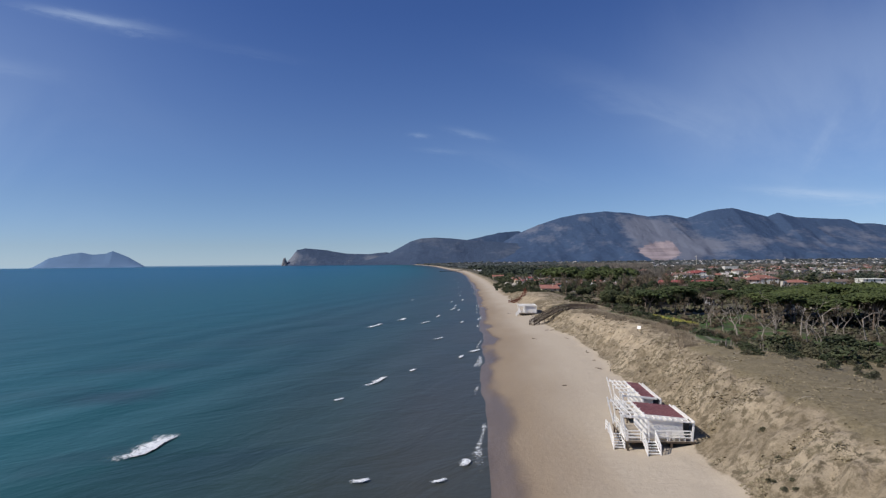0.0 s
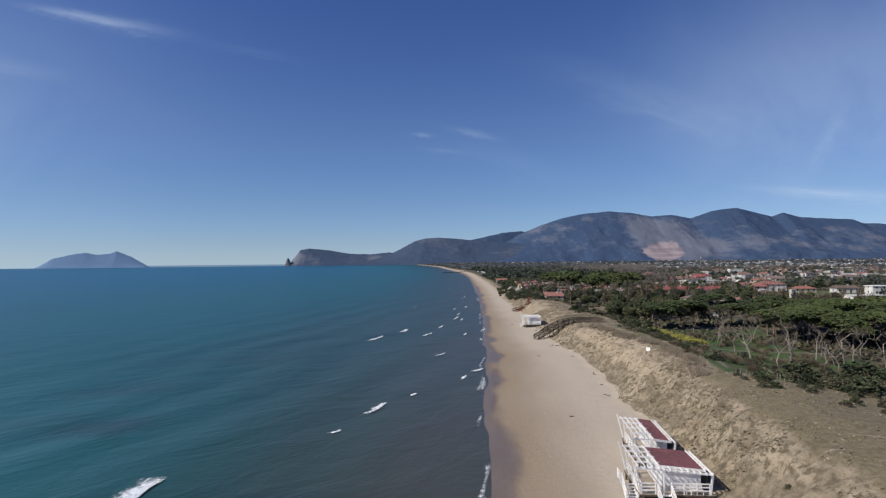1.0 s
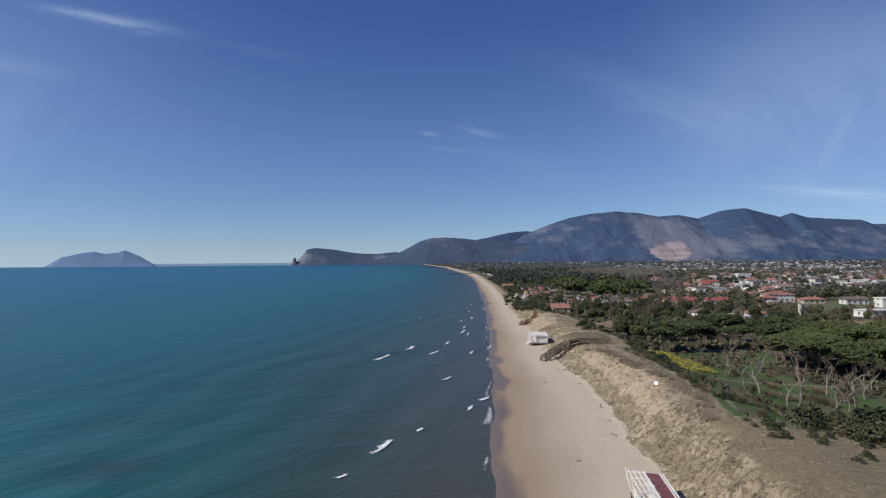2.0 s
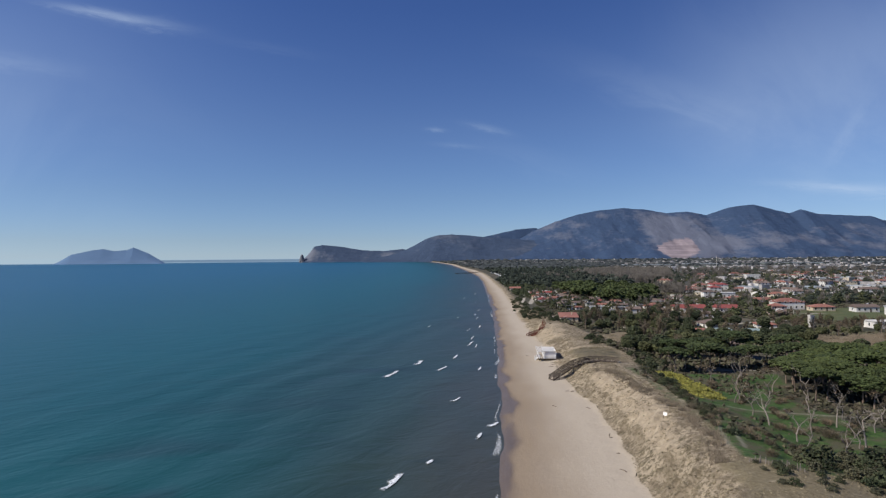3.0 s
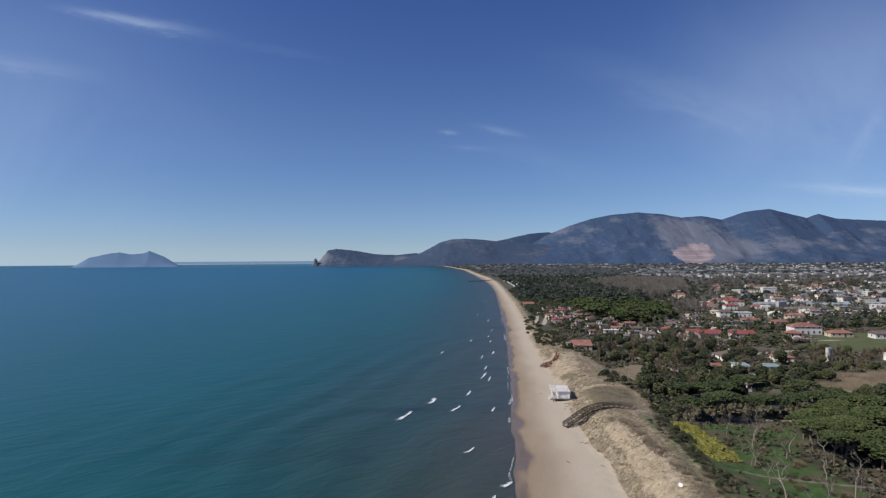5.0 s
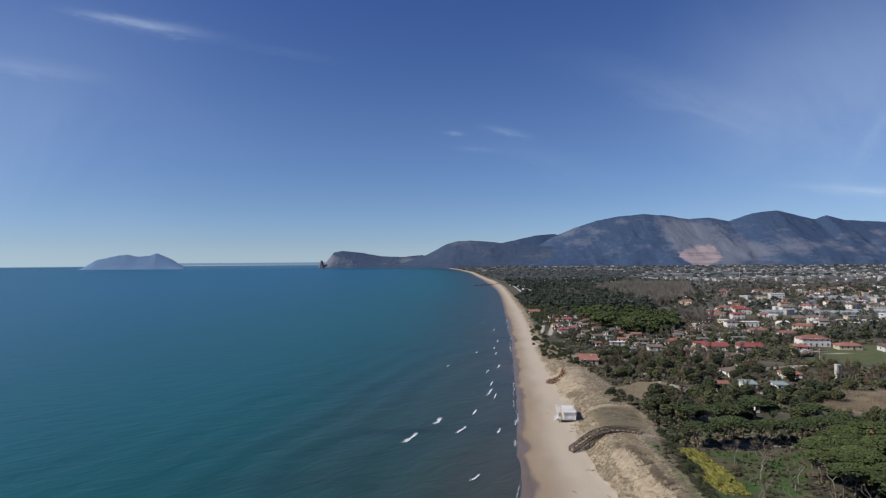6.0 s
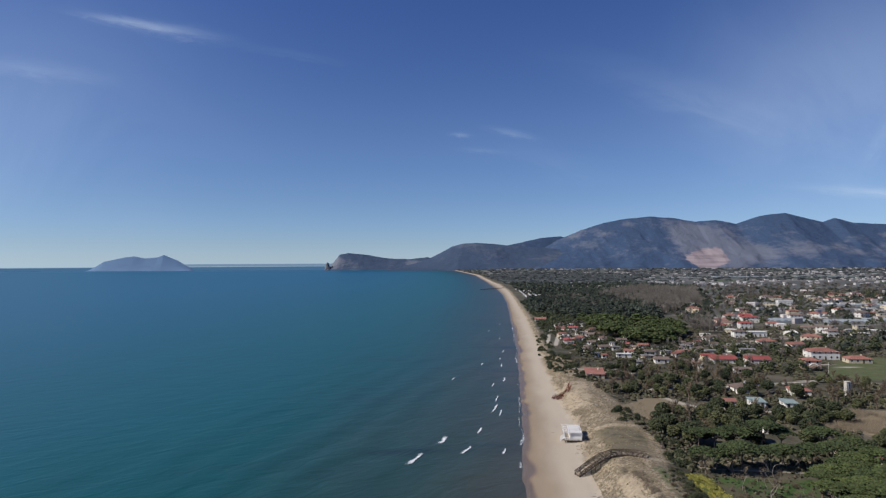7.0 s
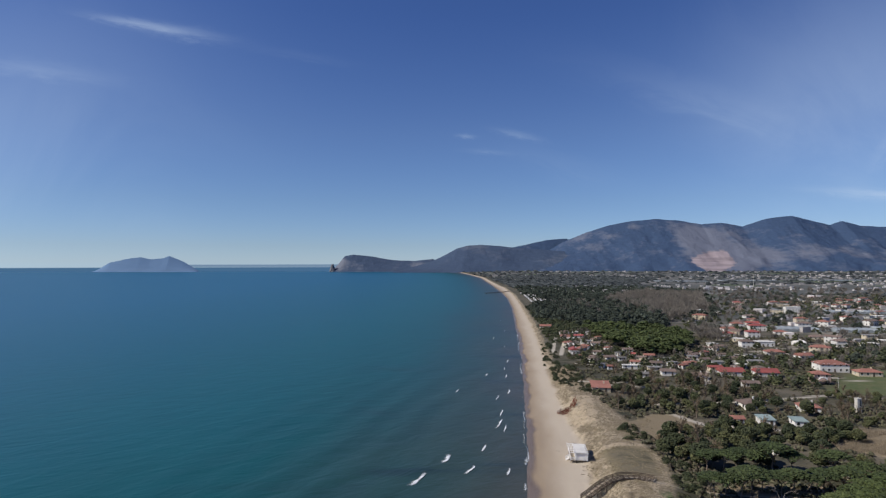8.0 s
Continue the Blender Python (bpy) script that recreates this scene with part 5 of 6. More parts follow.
PINES = Grove([pine_tree(k, h, R) for k, h, R in ((1, 7.2, 4.0), (2, 7.8, 4.7), (3, 6.6, 3.7), (4, 7.4, 4.3))])
CANOPIES = Grove([pine_tree(k, h, R, CANOPY_LEAF) for k, h, R in ((6, 7.0, 4.6), (7, 7.6, 4.2), (8, 6.8, 5.0))])
DARKS = Grove([leafy_tree(k, h, R, LEAF_DARK, "evergreen_tree", "dense dark green evergreen tree") for k, h, R in ((11, 7, 3.2), (12, 8.5, 3.6), (13, 6, 3.0))])
OLIVES = Grove([leafy_tree(k, h, R, LEAF_OLIVE, "olive_green_tree", "rounded olive green tree", trunk=0.22) for k, h, R in ((21, 6, 3.0), (22, 7.5, 3.2), (23, 5, 2.6))])
SNAGS = Grove([snag(k, h, k % 3 == 0) for k, h in ((31, 5.4), (32, 6.4), (33, 5.2), (34, 4.8), (35, 6.0), (36, 5.6))])
BROWNS = Grove([brown_tree(k, h, R) for k, h, R in ((41, 10, 2.8), (42, 12, 3.0), (43, 8.5, 2.8))])
SHRUBS = Grove([shrub(k, w, h, SHRUB, "low grey green dune shrub") for k, w, h in ((51, 1.6, 1.3), (52, 2.1, 1.7), (53, 1.2, 0.9))])
BRUSHES = Grove([brush(k, w, h) for k, w, h in ((71, 1.8, 1.8), (72, 2.4, 2.3), (73, 1.5, 1.4))])
BUSHES = Grove([shrub(k, w, h, LEAF_DARK, "dense dark green bush", "evergreen_bush") for k, w, h in ((61, 2.2, 2.0), (62, 1.7, 1.6), (63, 2.8, 2.4))])

# meadow with leafless trees
for x, y in ((66.8, 175), (54.5, 145), (63.5, 150.6), (66.6, 156), (52.8, 114.7), (50.5, 106.3), (55.4, 104.2), (59.9, 107), (52.4, 132.5), (52.5, 125), (65.4, 136.6),
             (64.8, 125.1), (58.4, 121.3), (57.5, 139), (53.3, 144.2), (61.5, 112), (64.4, 118), (67.1, 108), (70, 122), (74.4, 116), (72, 104), (77, 110), (80, 121), (66, 99), (59, 158), (57, 170),
             (70, 146), (76, 130), (84, 112), (62, 165), (69, 131), (73, 139)):
    SNAGS.plant(x, y, 0.98)
# pine stands
for x, y in scatter([(71, 146), (67, 154), (75, 169), (80, 180), (104, 187), (150, 187), (160, 150), (140, 120), (104, 116), (90, 124), (81, 138)], 5.4, 0.95):
    CANOPIES.plant(x, y, 1.0)
for x, y in ((51.7, 183), (55, 185), (58.6, 183.5), (62.5, 187), (66.3, 190), (70.5, 187.5), (74.5, 189.5), (78.5, 188), (82.5, 190.5), (87, 189), (61, 207), (66, 209), (71, 207), (76, 209), (81, 207), (92, 204), (56, 206), (91, 194), (97, 196)):
    PINES.plant(x, y, 1.0)
# edge shrubs of the plateau and the dune slope
for x, y in scatter([(35, 97), (40, 84), (50, 76), (66, 74), (80, 84), (70, 93), (48, 94), (40, 99)], 3.0, 0.8):
    (BUSHES if rng.random() < 0.3 else SHRUBS).plant(x, y, 0.72)
for x, y in scatter([(44, 76), (66, 66), (84, 68), (84, 78), (60, 74)], 4.5, 0.6):
    SHRUBS.plant(x, y, 0.8)
for x, y in scatter([(41, 184), (44.2, 184), (45.5, 168), (44.3, 150), (43, 137), (46, 128), (40, 122), (40.3, 150), (41, 165)], 1.9, 0.95):
    (BUSHES if rng.random() < 0.25 else SHRUBS).plant(x, y, 0.8)
for x, y in scatter([(38.6, 178), (41, 178), (43, 150), (46, 128), (52, 114), (46, 104), (39, 110), (39, 150)], 2.7, 0.7):
    (BRUSHES if rng.random() < 0.45 else SHRUBS if rng.random() < 0.7 else BUSHES).plant(x, y, 0.7)
for x, y in scatter([(40, 100), (50, 97), (60, 100), (56, 108), (44, 112)], 3.6, 0.6):
    (BUSHES if rng.random() < 0.4 else BRUSHES).plant(x, y, 0.8)
for x, y in scatter([(62, 96), (90, 92), (100, 110), (80, 108)], 4.2, 0.6):
    BUSHES.plant(x, y, 0.75)
for x, y in scatter([(52, 126), (68, 120), (78, 140), (70, 150), (72, 176), (54, 178)], 3.8, 0.5):
    (SHRUBS if rng.random() < 0.4 else BRUSHES).plant(x, y, 0.8)
for x, y in scatter([(44, 96), (62, 88), (92, 84), (112, 100), (100, 112), (78, 104), (60, 104), (48, 106)], 3.2, 0.92):
    (BUSHES if rng.random() < 0.35 else SHRUBS).plant(x, y, 1.55)
for x, y in scatter([(46, 104), (66, 102), (90, 108), (78, 124), (66, 128), (52, 122)], 4.0, 0.7):
    (SHRUBS if rng.random() < 0.35 else BRUSHES).plant(x, y, 1.05)
# thickets between the dunes and the first houses
for x, y in scatter([(42, 188), (50, 186), (53, 196), (50, 222), (44, 222), (46, 205)], 3.0, 0.8):
    BUSHES.plant(x, y, 1.1)
for x, y in scatter([(44, 222), (52, 208), (62, 212), (96, 212), (104, 226), (82, 224), (76, 240), (62, 246), (50, 240)], 4.6, 0.9):
    if free(x, y, 1):
        (DARKS if rng.random() < 0.55 else OLIVES if rng.random() < 0.7 else BROWNS).plant(x, y, 0.82)
for x, y in scatter([(66, 240), (84, 236), (118, 240), (124, 262), (112, 262), (92, 258), (78, 258), (70, 256)], 4.4, 0.9):
    if free(x, y, 1):
        (DARKS if rng.random() < 0.45 else OLIVES if rng.random() < 0.7 else BROWNS).plant(x, y, 0.74)
for x, y in scatter([(104, 190), (150, 190), (170, 230), (124, 228), (104, 222)], 6.0, 0.75):
    if free(x, y, 1):
        (OLIVES if rng.random() < 0.4 else DARKS if rng.random() < 0.5 else BROWNS).plant(x, y, 0.7)
for x, y in scatter([(36, 236), (46, 240), (46, 256), (38, 258)], 3.4, 0.8):
    BUSHES.plant(x, y, 1.1)
for x, y in scatter([(40, 284), (62, 284), (70, 276), (80, 268), (84, 280), (120, 282), (118, 330), (96, 360), (50, 362), (46, 320)], 4.9, 0.56):
    if free(x, y, 1.5):
        k = rng.random()
        (DARKS if k < 0.28 else OLIVES if k < 0.55 else BROWNS).plant(x, y, 0.74)
for x, y in scatter([(114, 262), (172, 276), (200, 300), (168, 326), (150, 340), (124, 305)], 5.0, 0.6):
    if free(x, y, 2):
        (OLIVES if rng.random() < 0.5 else BROWNS).plant(x, y, 0.6)
for x, y in scatter([(20, 345), (31, 318), (44, 318), (33, 345), (30, 405), (16, 402), (17, 360)], 3.1, 0.75):
    (BUSHES if rng.random() < 0.5 else SHRUBS).plant(x, y, 1.15)
for x, y in scatter([(13, 415), (24, 412), (22, 520), (12, 520)], 4.6, 0.6):
    BUSHES.plant(x, y, 1.1)
for x, y in ((23.5, 49.2), (23.3, 48.0), (23.4, 46.6), (23.8, 45.6), (24.3, 47.2), (25.6, 52), (27.0, 58)):
    SHRUBS.plant(x, y, 0.34)
for grove in (PINES, DARKS, CANOPIES, BRUSHES, OLIVES, SNAGS, BROWNS, SHRUBS, BUSHES):
    grove.tidy()


def undergrowth():
    """Low scrub, hedges and garden bushes between the trees, too many to count."""
    r = np.random.default_rng(78)
    n = 120000
    y = 100 + 480 * r.random(n) ** 0.8
    x = foot_x(y) + 17 + 300 * r.random(n) * np.clip(y / 420, 0.25, 1)
    keep = fbm(x / 11, y / 11, 211, 4) > 0.47
    for field in (GREEN_FIELD, BROWN_FIELD, REED_FIELD, BLOOM):
        keep &= polygon_mask(x, y, field, 0.5) < 0.5
    keep &= (polygon_mask(x, y, MEADOW, 0.5) < 0.5) | (r.random(n) < 0.45)
    keep &= polygon_mask(x, y, [(18, 186), (42, 188), (46, 214), (40, 240), (42, 262), (34, 300), (40, 312), (16, 312)], 1) < 0.5
    for pts, width in ROADS:
        keep &= line_mask(x, y, pts, width, 0.8) < 0.3
    for fx, fy, fr in FOOTPRINTS:
        keep &= (x - fx) ** 2 + (y - fy) ** 2 > (fr * 0.82) ** 2
    x, y = x[keep][:24000], y[keep][:24000]
    s = r.uniform(0.25, 1.0, len(x)) * np.where(y < 185, 0.6, 1.0)
    z = land_z(x, y) + s * r.uniform(0.2, 0.9, len(x))
    C, S = np.stack([x, y, z], -1), np.stack([s * 1.1, s * 1.1, s * 0.85], -1)
    half = r.random(len(x)) < 0.72
    tagged(new("undergrowth", clumps("undergrowth", C[half], S[half], SHRUB, r, 0.5)), "low grey green scrub and hedges", "undergrowth", kind="stuff")
    tagged(new("dry_undergrowth", clumps("dry_undergrowth", C[~half], S[~half], BRUSHWOOD, r, 0.55)), "leafless brown scrub between the trees", "undergrowth", kind="stuff")


undergrowth()


def grass_fringe():
    """Tall dry grass standing along the dune crest."""
    r = np.random.default_rng(79)
    line = [(34.2, 97), (38, 113), (37.6, 127), (36.0, 143), (34.4, 155), (32.4, 178)]
    n = 9000
    yy = r.uniform(97, 178, n)
    xx = np.interp(yy, [p[1] for p in line], [p[0] for p in line]) + r.normal(size=n) * 0.8 - 0.6
    keep = fbm(xx / 2, yy / 2, 231, 3) > 0.44
    xx, yy = xx[keep], yy[keep]
    base = np.stack([xx, yy, land_z(xx, yy) - 0.05], -1)
    tip = base + np.stack([r.normal(size=len(xx)) * 0.22, r.normal(size=len(xx)) * 0.22, r.uniform(0.4, 1.1, len(xx))], -1)
    tagged(new("tall_dry_grass", spikes("tall_dry_grass", base, tip, 0.05, REED)), "tall dry reddish grass along the dune crest", "grass", kind="stuff")
    n = 9000
    xx, yy = r.uniform(106, 172, n), r.uniform(226, 272, n)
    keep = (polygon_mask(xx, yy, REED_FIELD, 1) > 0.5) & (fbm(xx / 7, yy / 7, 232, 3) > 0.4)
    xx, yy = xx[keep], yy[keep]
    base = np.stack([xx, yy, land_z(xx, yy) - 0.1], -1)
    base = np.repeat(base, 3, 0) + np.concatenate([r.normal(size=(3 * len(xx), 2)) * 0.35, np.zeros((3 * len(xx), 1))], 1)
    tip = base + np.stack([r.normal(size=len(base)) * 0.4, r.normal(size=len(base)) * 0.4, r.uniform(0.8, 2.2, len(base))], -1)
    tagged(new("reed_bed", spikes("reed_bed", base, tip, 0.06, REED)), "pale dry reeds filling a fallow field", "reeds", kind="stuff")


grass_fringe()


def flowering_crop():
    """Yellow heads of a flowering crop standing in ragged rows."""
    r = np.random.default_rng(83)
    n = 9000
    x, y = r.uniform(43, 53, n), r.uniform(142, 182, n)
    keep = (polygon_mask(x, y, BLOOM, 1.5) > r.uniform(0.2, 0.9, n)) & (fbm(x / 1.3, y / 4, 241, 3) > 0.49)
    x, y = x[keep], y[keep]
    s = r.uniform(0.08, 0.24, len(x))
    C = np.stack([x, y, land_z(x, y) + r.uniform(0.2, 0.6, len(x))], -1)
    tagged(new("flowering_crop", clumps("flowering_crop", C, np.stack([s, s, s * 0.8], -1), BLOSSOM, r, 0.5)), "ragged rows of a yellow flowering crop", "crop", kind="stuff")


BLOSSOM = surface("yellow_blossom", (0.13, 0.145, 0.040), (0.33, 0.30, 0.080), 1.5, 0.9, 0, islands=0.35, specular=0.1)
flowering_crop()


def dune_tussocks():
    """Dry grass tufts and runners over the dunes, too many to count."""
    r = np.random.default_rng(77)
    n = 130000
    y = 46 + (340 - 46) * r.random(n) ** 1.35
    d = r.uniform(0.5, 34, n)
    x = foot_x(y) + d
    keep = (fbm(x / 3.2, y / 2.6, 201, 3) > 0.50) & (r.random(n) < np.where(y < 170, 0.85, 0.5)) & ((y < 98) | (d < 15) | ((y > 188) & (y < 312)))
    keep &= ~((x > 15) & (x < 23.5) & (y > 59) & (y < 81)) & ~((x > 14) & (x < 22.5) & (y > 217) & (y < 231))
    keep &= ~((y < 99) & (d > 8)) | (r.random(n) < 0.3)
    x, y = x[keep][:30000], y[keep][:30000]
    s = 0.04 + 0.11 * r.random(len(x)) ** 2 * np.where(y > 150, 1.6, 1.0)
    z = land_z(x, y) + s * 0.15
    ob = new("dune_grass", clumps("dune_grass", np.stack([x, y, z], -1), np.stack([s * 1.3, s * 1.3, s * 0.5], -1), TUSSOCK, r, 0.6))
    return tagged(ob, "dry brown tufts of dune grass", "grass", kind="stuff")


dune_tussocks()


def far_woods(name, label, regions, material, seed, tall, crowns=20, flat=0.0, lump=(0.16, 0.34), rows=1.0):
    """Woods and hedges too far and too many to count: joined crowns, each of many ragged clumps; flat: share of umbrella shape."""
    r = np.random.default_rng(seed)
    C, S = [], []
    for corners, spacing, keep, size in regions:
        for x, y in scatter(corners, spacing, keep):
            if x < float(np.interp(y, *FOOT)) + 8 or not (y > 900 or free(x, y, -0.6)):
                continue
            near = y < 1200
            k = crowns if near else max(5, crowns // 4)
            R = size * r.uniform(0.65, 1.3)
            a, q = r.random(k) * math.tau, np.sqrt(r.random(k))
            hh = R * tall * r.uniform(0.65, 1.15)
            dome = 1 - (0.55 - 0.35 * flat) * q ** 2
            z = hh * dome * (1 - (1 - 0.75 * flat) * 0.6 * r.random(k) ** 1.5)
            C.append(np.stack([x + 0.82 * R * q * np.cos(a), y + 0.82 * R * q * np.sin(a), z], -1))
            s = R * r.uniform(*lump, k) * (1 if near else 1.7)
            S.append(np.stack([s * rows, s, s * (0.8 - 0.25 * flat)], -1))
    C, S = np.concatenate(C), np.concatenate(S)
    C[:, 2] += land_z(C[:, 0], C[:, 1])
    ob = new(name, clumps(name, C, S, material, r, 0.5, turned=rows == 1.0))
    return tagged(ob, label, "woods", kind="stuff")


def bare_woods(name, label, regions, material, seed):
    """Leafless trees too far and too many to count: plumes of upright branches and twigs."""
    r = np.random.default_rng(seed)
    B, T, W = [], [], []
    for corners, spacing, keep, size, high in regions:
        for x, y in scatter(corners, spacing, keep):
            if x < float(np.interp(y, *FOOT)) + 8 or not (y > 900 or free(x, y, 1)):
                continue
            n = 64
            h, R = high * r.uniform(0.6, 1.2), size * r.uniform(0.7, 1.2)
            a, w = r.random(n) * math.tau, r.random(n) ** 0.8
            base = np.stack([x + R * 0.45 * w * np.cos(a), y + R * 0.45 * w * np.sin(a), h * (0.12 + 0.55 * r.random(n))], -1)
            rise = np.stack([R * 0.45 * np.cos(a) * w + r.normal(size=n) * R * 0.12, R * 0.45 * np.sin(a) * w + r.normal(size=n) * R * 0.12, h * r.uniform(0.16, 0.42, n)], -1)
            B.append(base), T.append(base + rise), W.append(R * r.uniform(0.035, 0.085, n))
    B, T, W = np.concatenate(B), np.concatenate(T), np.concatenate(W)
    lift = land_z(B[:, 0], B[:, 1])
    B[:, 2] += lift
    T[:, 2] += lift
    return tagged(new(name, spikes(name, B, T, W, material)), label, "woods", kind="stuff")


far_woods("pine_wood", "dense dark green pine wood beside the beach", [
    ([(14, 740), (46, 700), (60, 650), (140, 640), (165, 740), (185, 1080), (75, 1170), (6, 930)], 8.0, 0.95, 5.6),
    ([(160, 600), (420, 700), (700, 1300), (500, 1500), (260, 1050)], 16, 0.3, 4.2),
    ([(140, 780), (162, 700), (250, 820), (370, 1300), (255, 1430), (120, 1080)], 13, 0.45, 4.6),
    ([(200, 430), (330, 470), (560, 640), (520, 700), (300, 560), (200, 500)], 9, 0.45, 3.8),
    ([(190, 200), (420, 300), (420, 440), (300, 440), (200, 330), (170, 250)], 9.5, 0.32, 3.4),
    ([(10, 1150), (250, 1000), (420, 1500), (300, 1700), (-30, 1700)], 13, 0.75, 5.4)], WOODS, 5, 1.5, 26)
far_woods("umbrella_pine_grove", "grove of flat crowned green umbrella pines among the bungalows", [(CANOPY_WOOD, 6.2, 0.96, 5.2)], CANOPY_LEAF, 25, 1.7, 60, 0.9, (0.13, 0.26))
far_woods("shore_thicket", "dark thicket along the back of the beach", [([(10, 640), (24, 520), (34, 520), (30, 640), (20, 740), (0, 1000), (-22, 1000)], 5.0, 0.85, 2.2), ([(22, 590), (60, 600), (62, 665), (30, 720), (16, 720)], 5.5, 0.85, 3.4)], LEAF_DARK, 26, 1.1, 20)
GARDENS = [(100, 360), (150, 345), (160, 352), (148, 400), (210, 425), (300, 470), (250, 500), (150, 440), (98, 400)]
for name, label, material, seed, share in (("garden_evergreens", "dark evergreen garden trees among the bungalows", LEAF_DARK, 15, 0.32), ("garden_olives", "olive green garden trees among the bungalows", LEAF_OLIVE, 16, 0.22)):
    far_woods(name, label, [(CAMP, 5.6, share, 2.2), (GARDENS, 6.0, share, 2.8), (TOWN, 14, share, 2.9)], material, seed, 1.9, 24)
bare_woods("garden_bare_trees", "brown leafless garden trees among the bungalows", [(CAMP, 7, 0.28, 2.6, 6), (GARDENS, 7, 0.28, 2.8, 7), (TOWN, 14, 0.3, 4.0, 7)], WOODS_BROWN, 17)
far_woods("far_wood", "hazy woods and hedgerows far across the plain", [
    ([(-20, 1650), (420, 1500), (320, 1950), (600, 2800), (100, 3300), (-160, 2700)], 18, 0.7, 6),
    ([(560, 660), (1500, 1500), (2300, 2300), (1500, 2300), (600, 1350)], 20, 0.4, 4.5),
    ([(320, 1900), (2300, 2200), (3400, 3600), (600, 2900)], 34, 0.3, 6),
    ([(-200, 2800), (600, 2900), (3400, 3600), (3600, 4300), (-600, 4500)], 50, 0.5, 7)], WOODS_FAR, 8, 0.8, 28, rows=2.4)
bare_woods("leafless_wood", "brown leafless poplars among the fields", [
    ([(150, 760), (162, 720), (230, 820), (355, 1300), (255, 1420), (130, 1080), (150, 880)], 9.5, 0.7, 5.5, 14),
    ([(150, 540), (175, 540), (178, 640), (150, 600)], 7, 0.8, 4.2, 11),
    ([(40, 800), (150, 720), (150, 1000), (40, 1100)], 20, 0.6, 5, 12),
    ([(230, 900), (800, 1250), (1000, 1700), (400, 1600)], 24, 0.45, 7, 9)], WOODS_BROWN, 6)


# ---------------------------------------------------------------- beach pavilions
def railing(name, points, parent, z, h=1.0, material=None, gap=1.3):
    """Post and rail: a part for each post, one for each rail run."""
    material = material or WHITE
    for (x0, y0), (x1, y1) in zip(points, points[1:]):
        L = math.hypot(x1 - x0, y1 - y0)
        n = max(1, round(L / gap))
        for k in range(n + 1):
            bm = bmesh.new()
            px, py = x0 + (x1 - x0) * k / n, y0 + (y1 - y0) * k / n
            box(bm, px - 0.05, px + 0.05, py - 0.05, py + 0.05, z, z + h)
            part("post", bm, material, parent)
        for q in (0.35, 0.68, 1.0):
            bm = bmesh.new()
            beam(bm, (x0, y0, z + h * q), (x1, y1, z + h * q), 0.05, 0.12)
            part("rail", bm, material, parent)


def stair(parent, foot, top, width, material, rails=True):
    """A straight flight with treads, strings and sloping handrails."""
    foot, top = Vector(foot), Vector(top)
    run = top - foot
    side = Vector((run.y, -run.x, 0)).normalized() * (width / 2)
    n = max(3, round(run.z / 0.18))
    for k in range(n):
        p = foot + run * ((k + 0.5) / n)
        bm = bmesh.new()
        beam(bm, p - side, p + side, 0.28, 0.05)
        part("tread", bm, material, parent)
    for s in (-1, 1):
        bm = bmesh.new()
        beam(bm, foot + side * s, top + side * s, 0.06, 0.24)
        part("string", bm, material, parent)
        if rails:
            for up in (0.45, 0.75, 1.0):
                bm = bmesh.new()
                beam(bm, foot + side * s + Vector((0, 0, up)), top + side * s + Vector((0, 0, up)), 0.05, 0.10)
                part("handrail", bm, material, parent)
            for w in (0.0, 0.5, 1.0):
                p = foot + run * w + side * s
                bm = bmesh.new()
                beam(bm, p - Vector((0, 0, 0.1)), p + Vector((0, 0, 1.02)), 0.09)
                part("post", bm, material, parent)


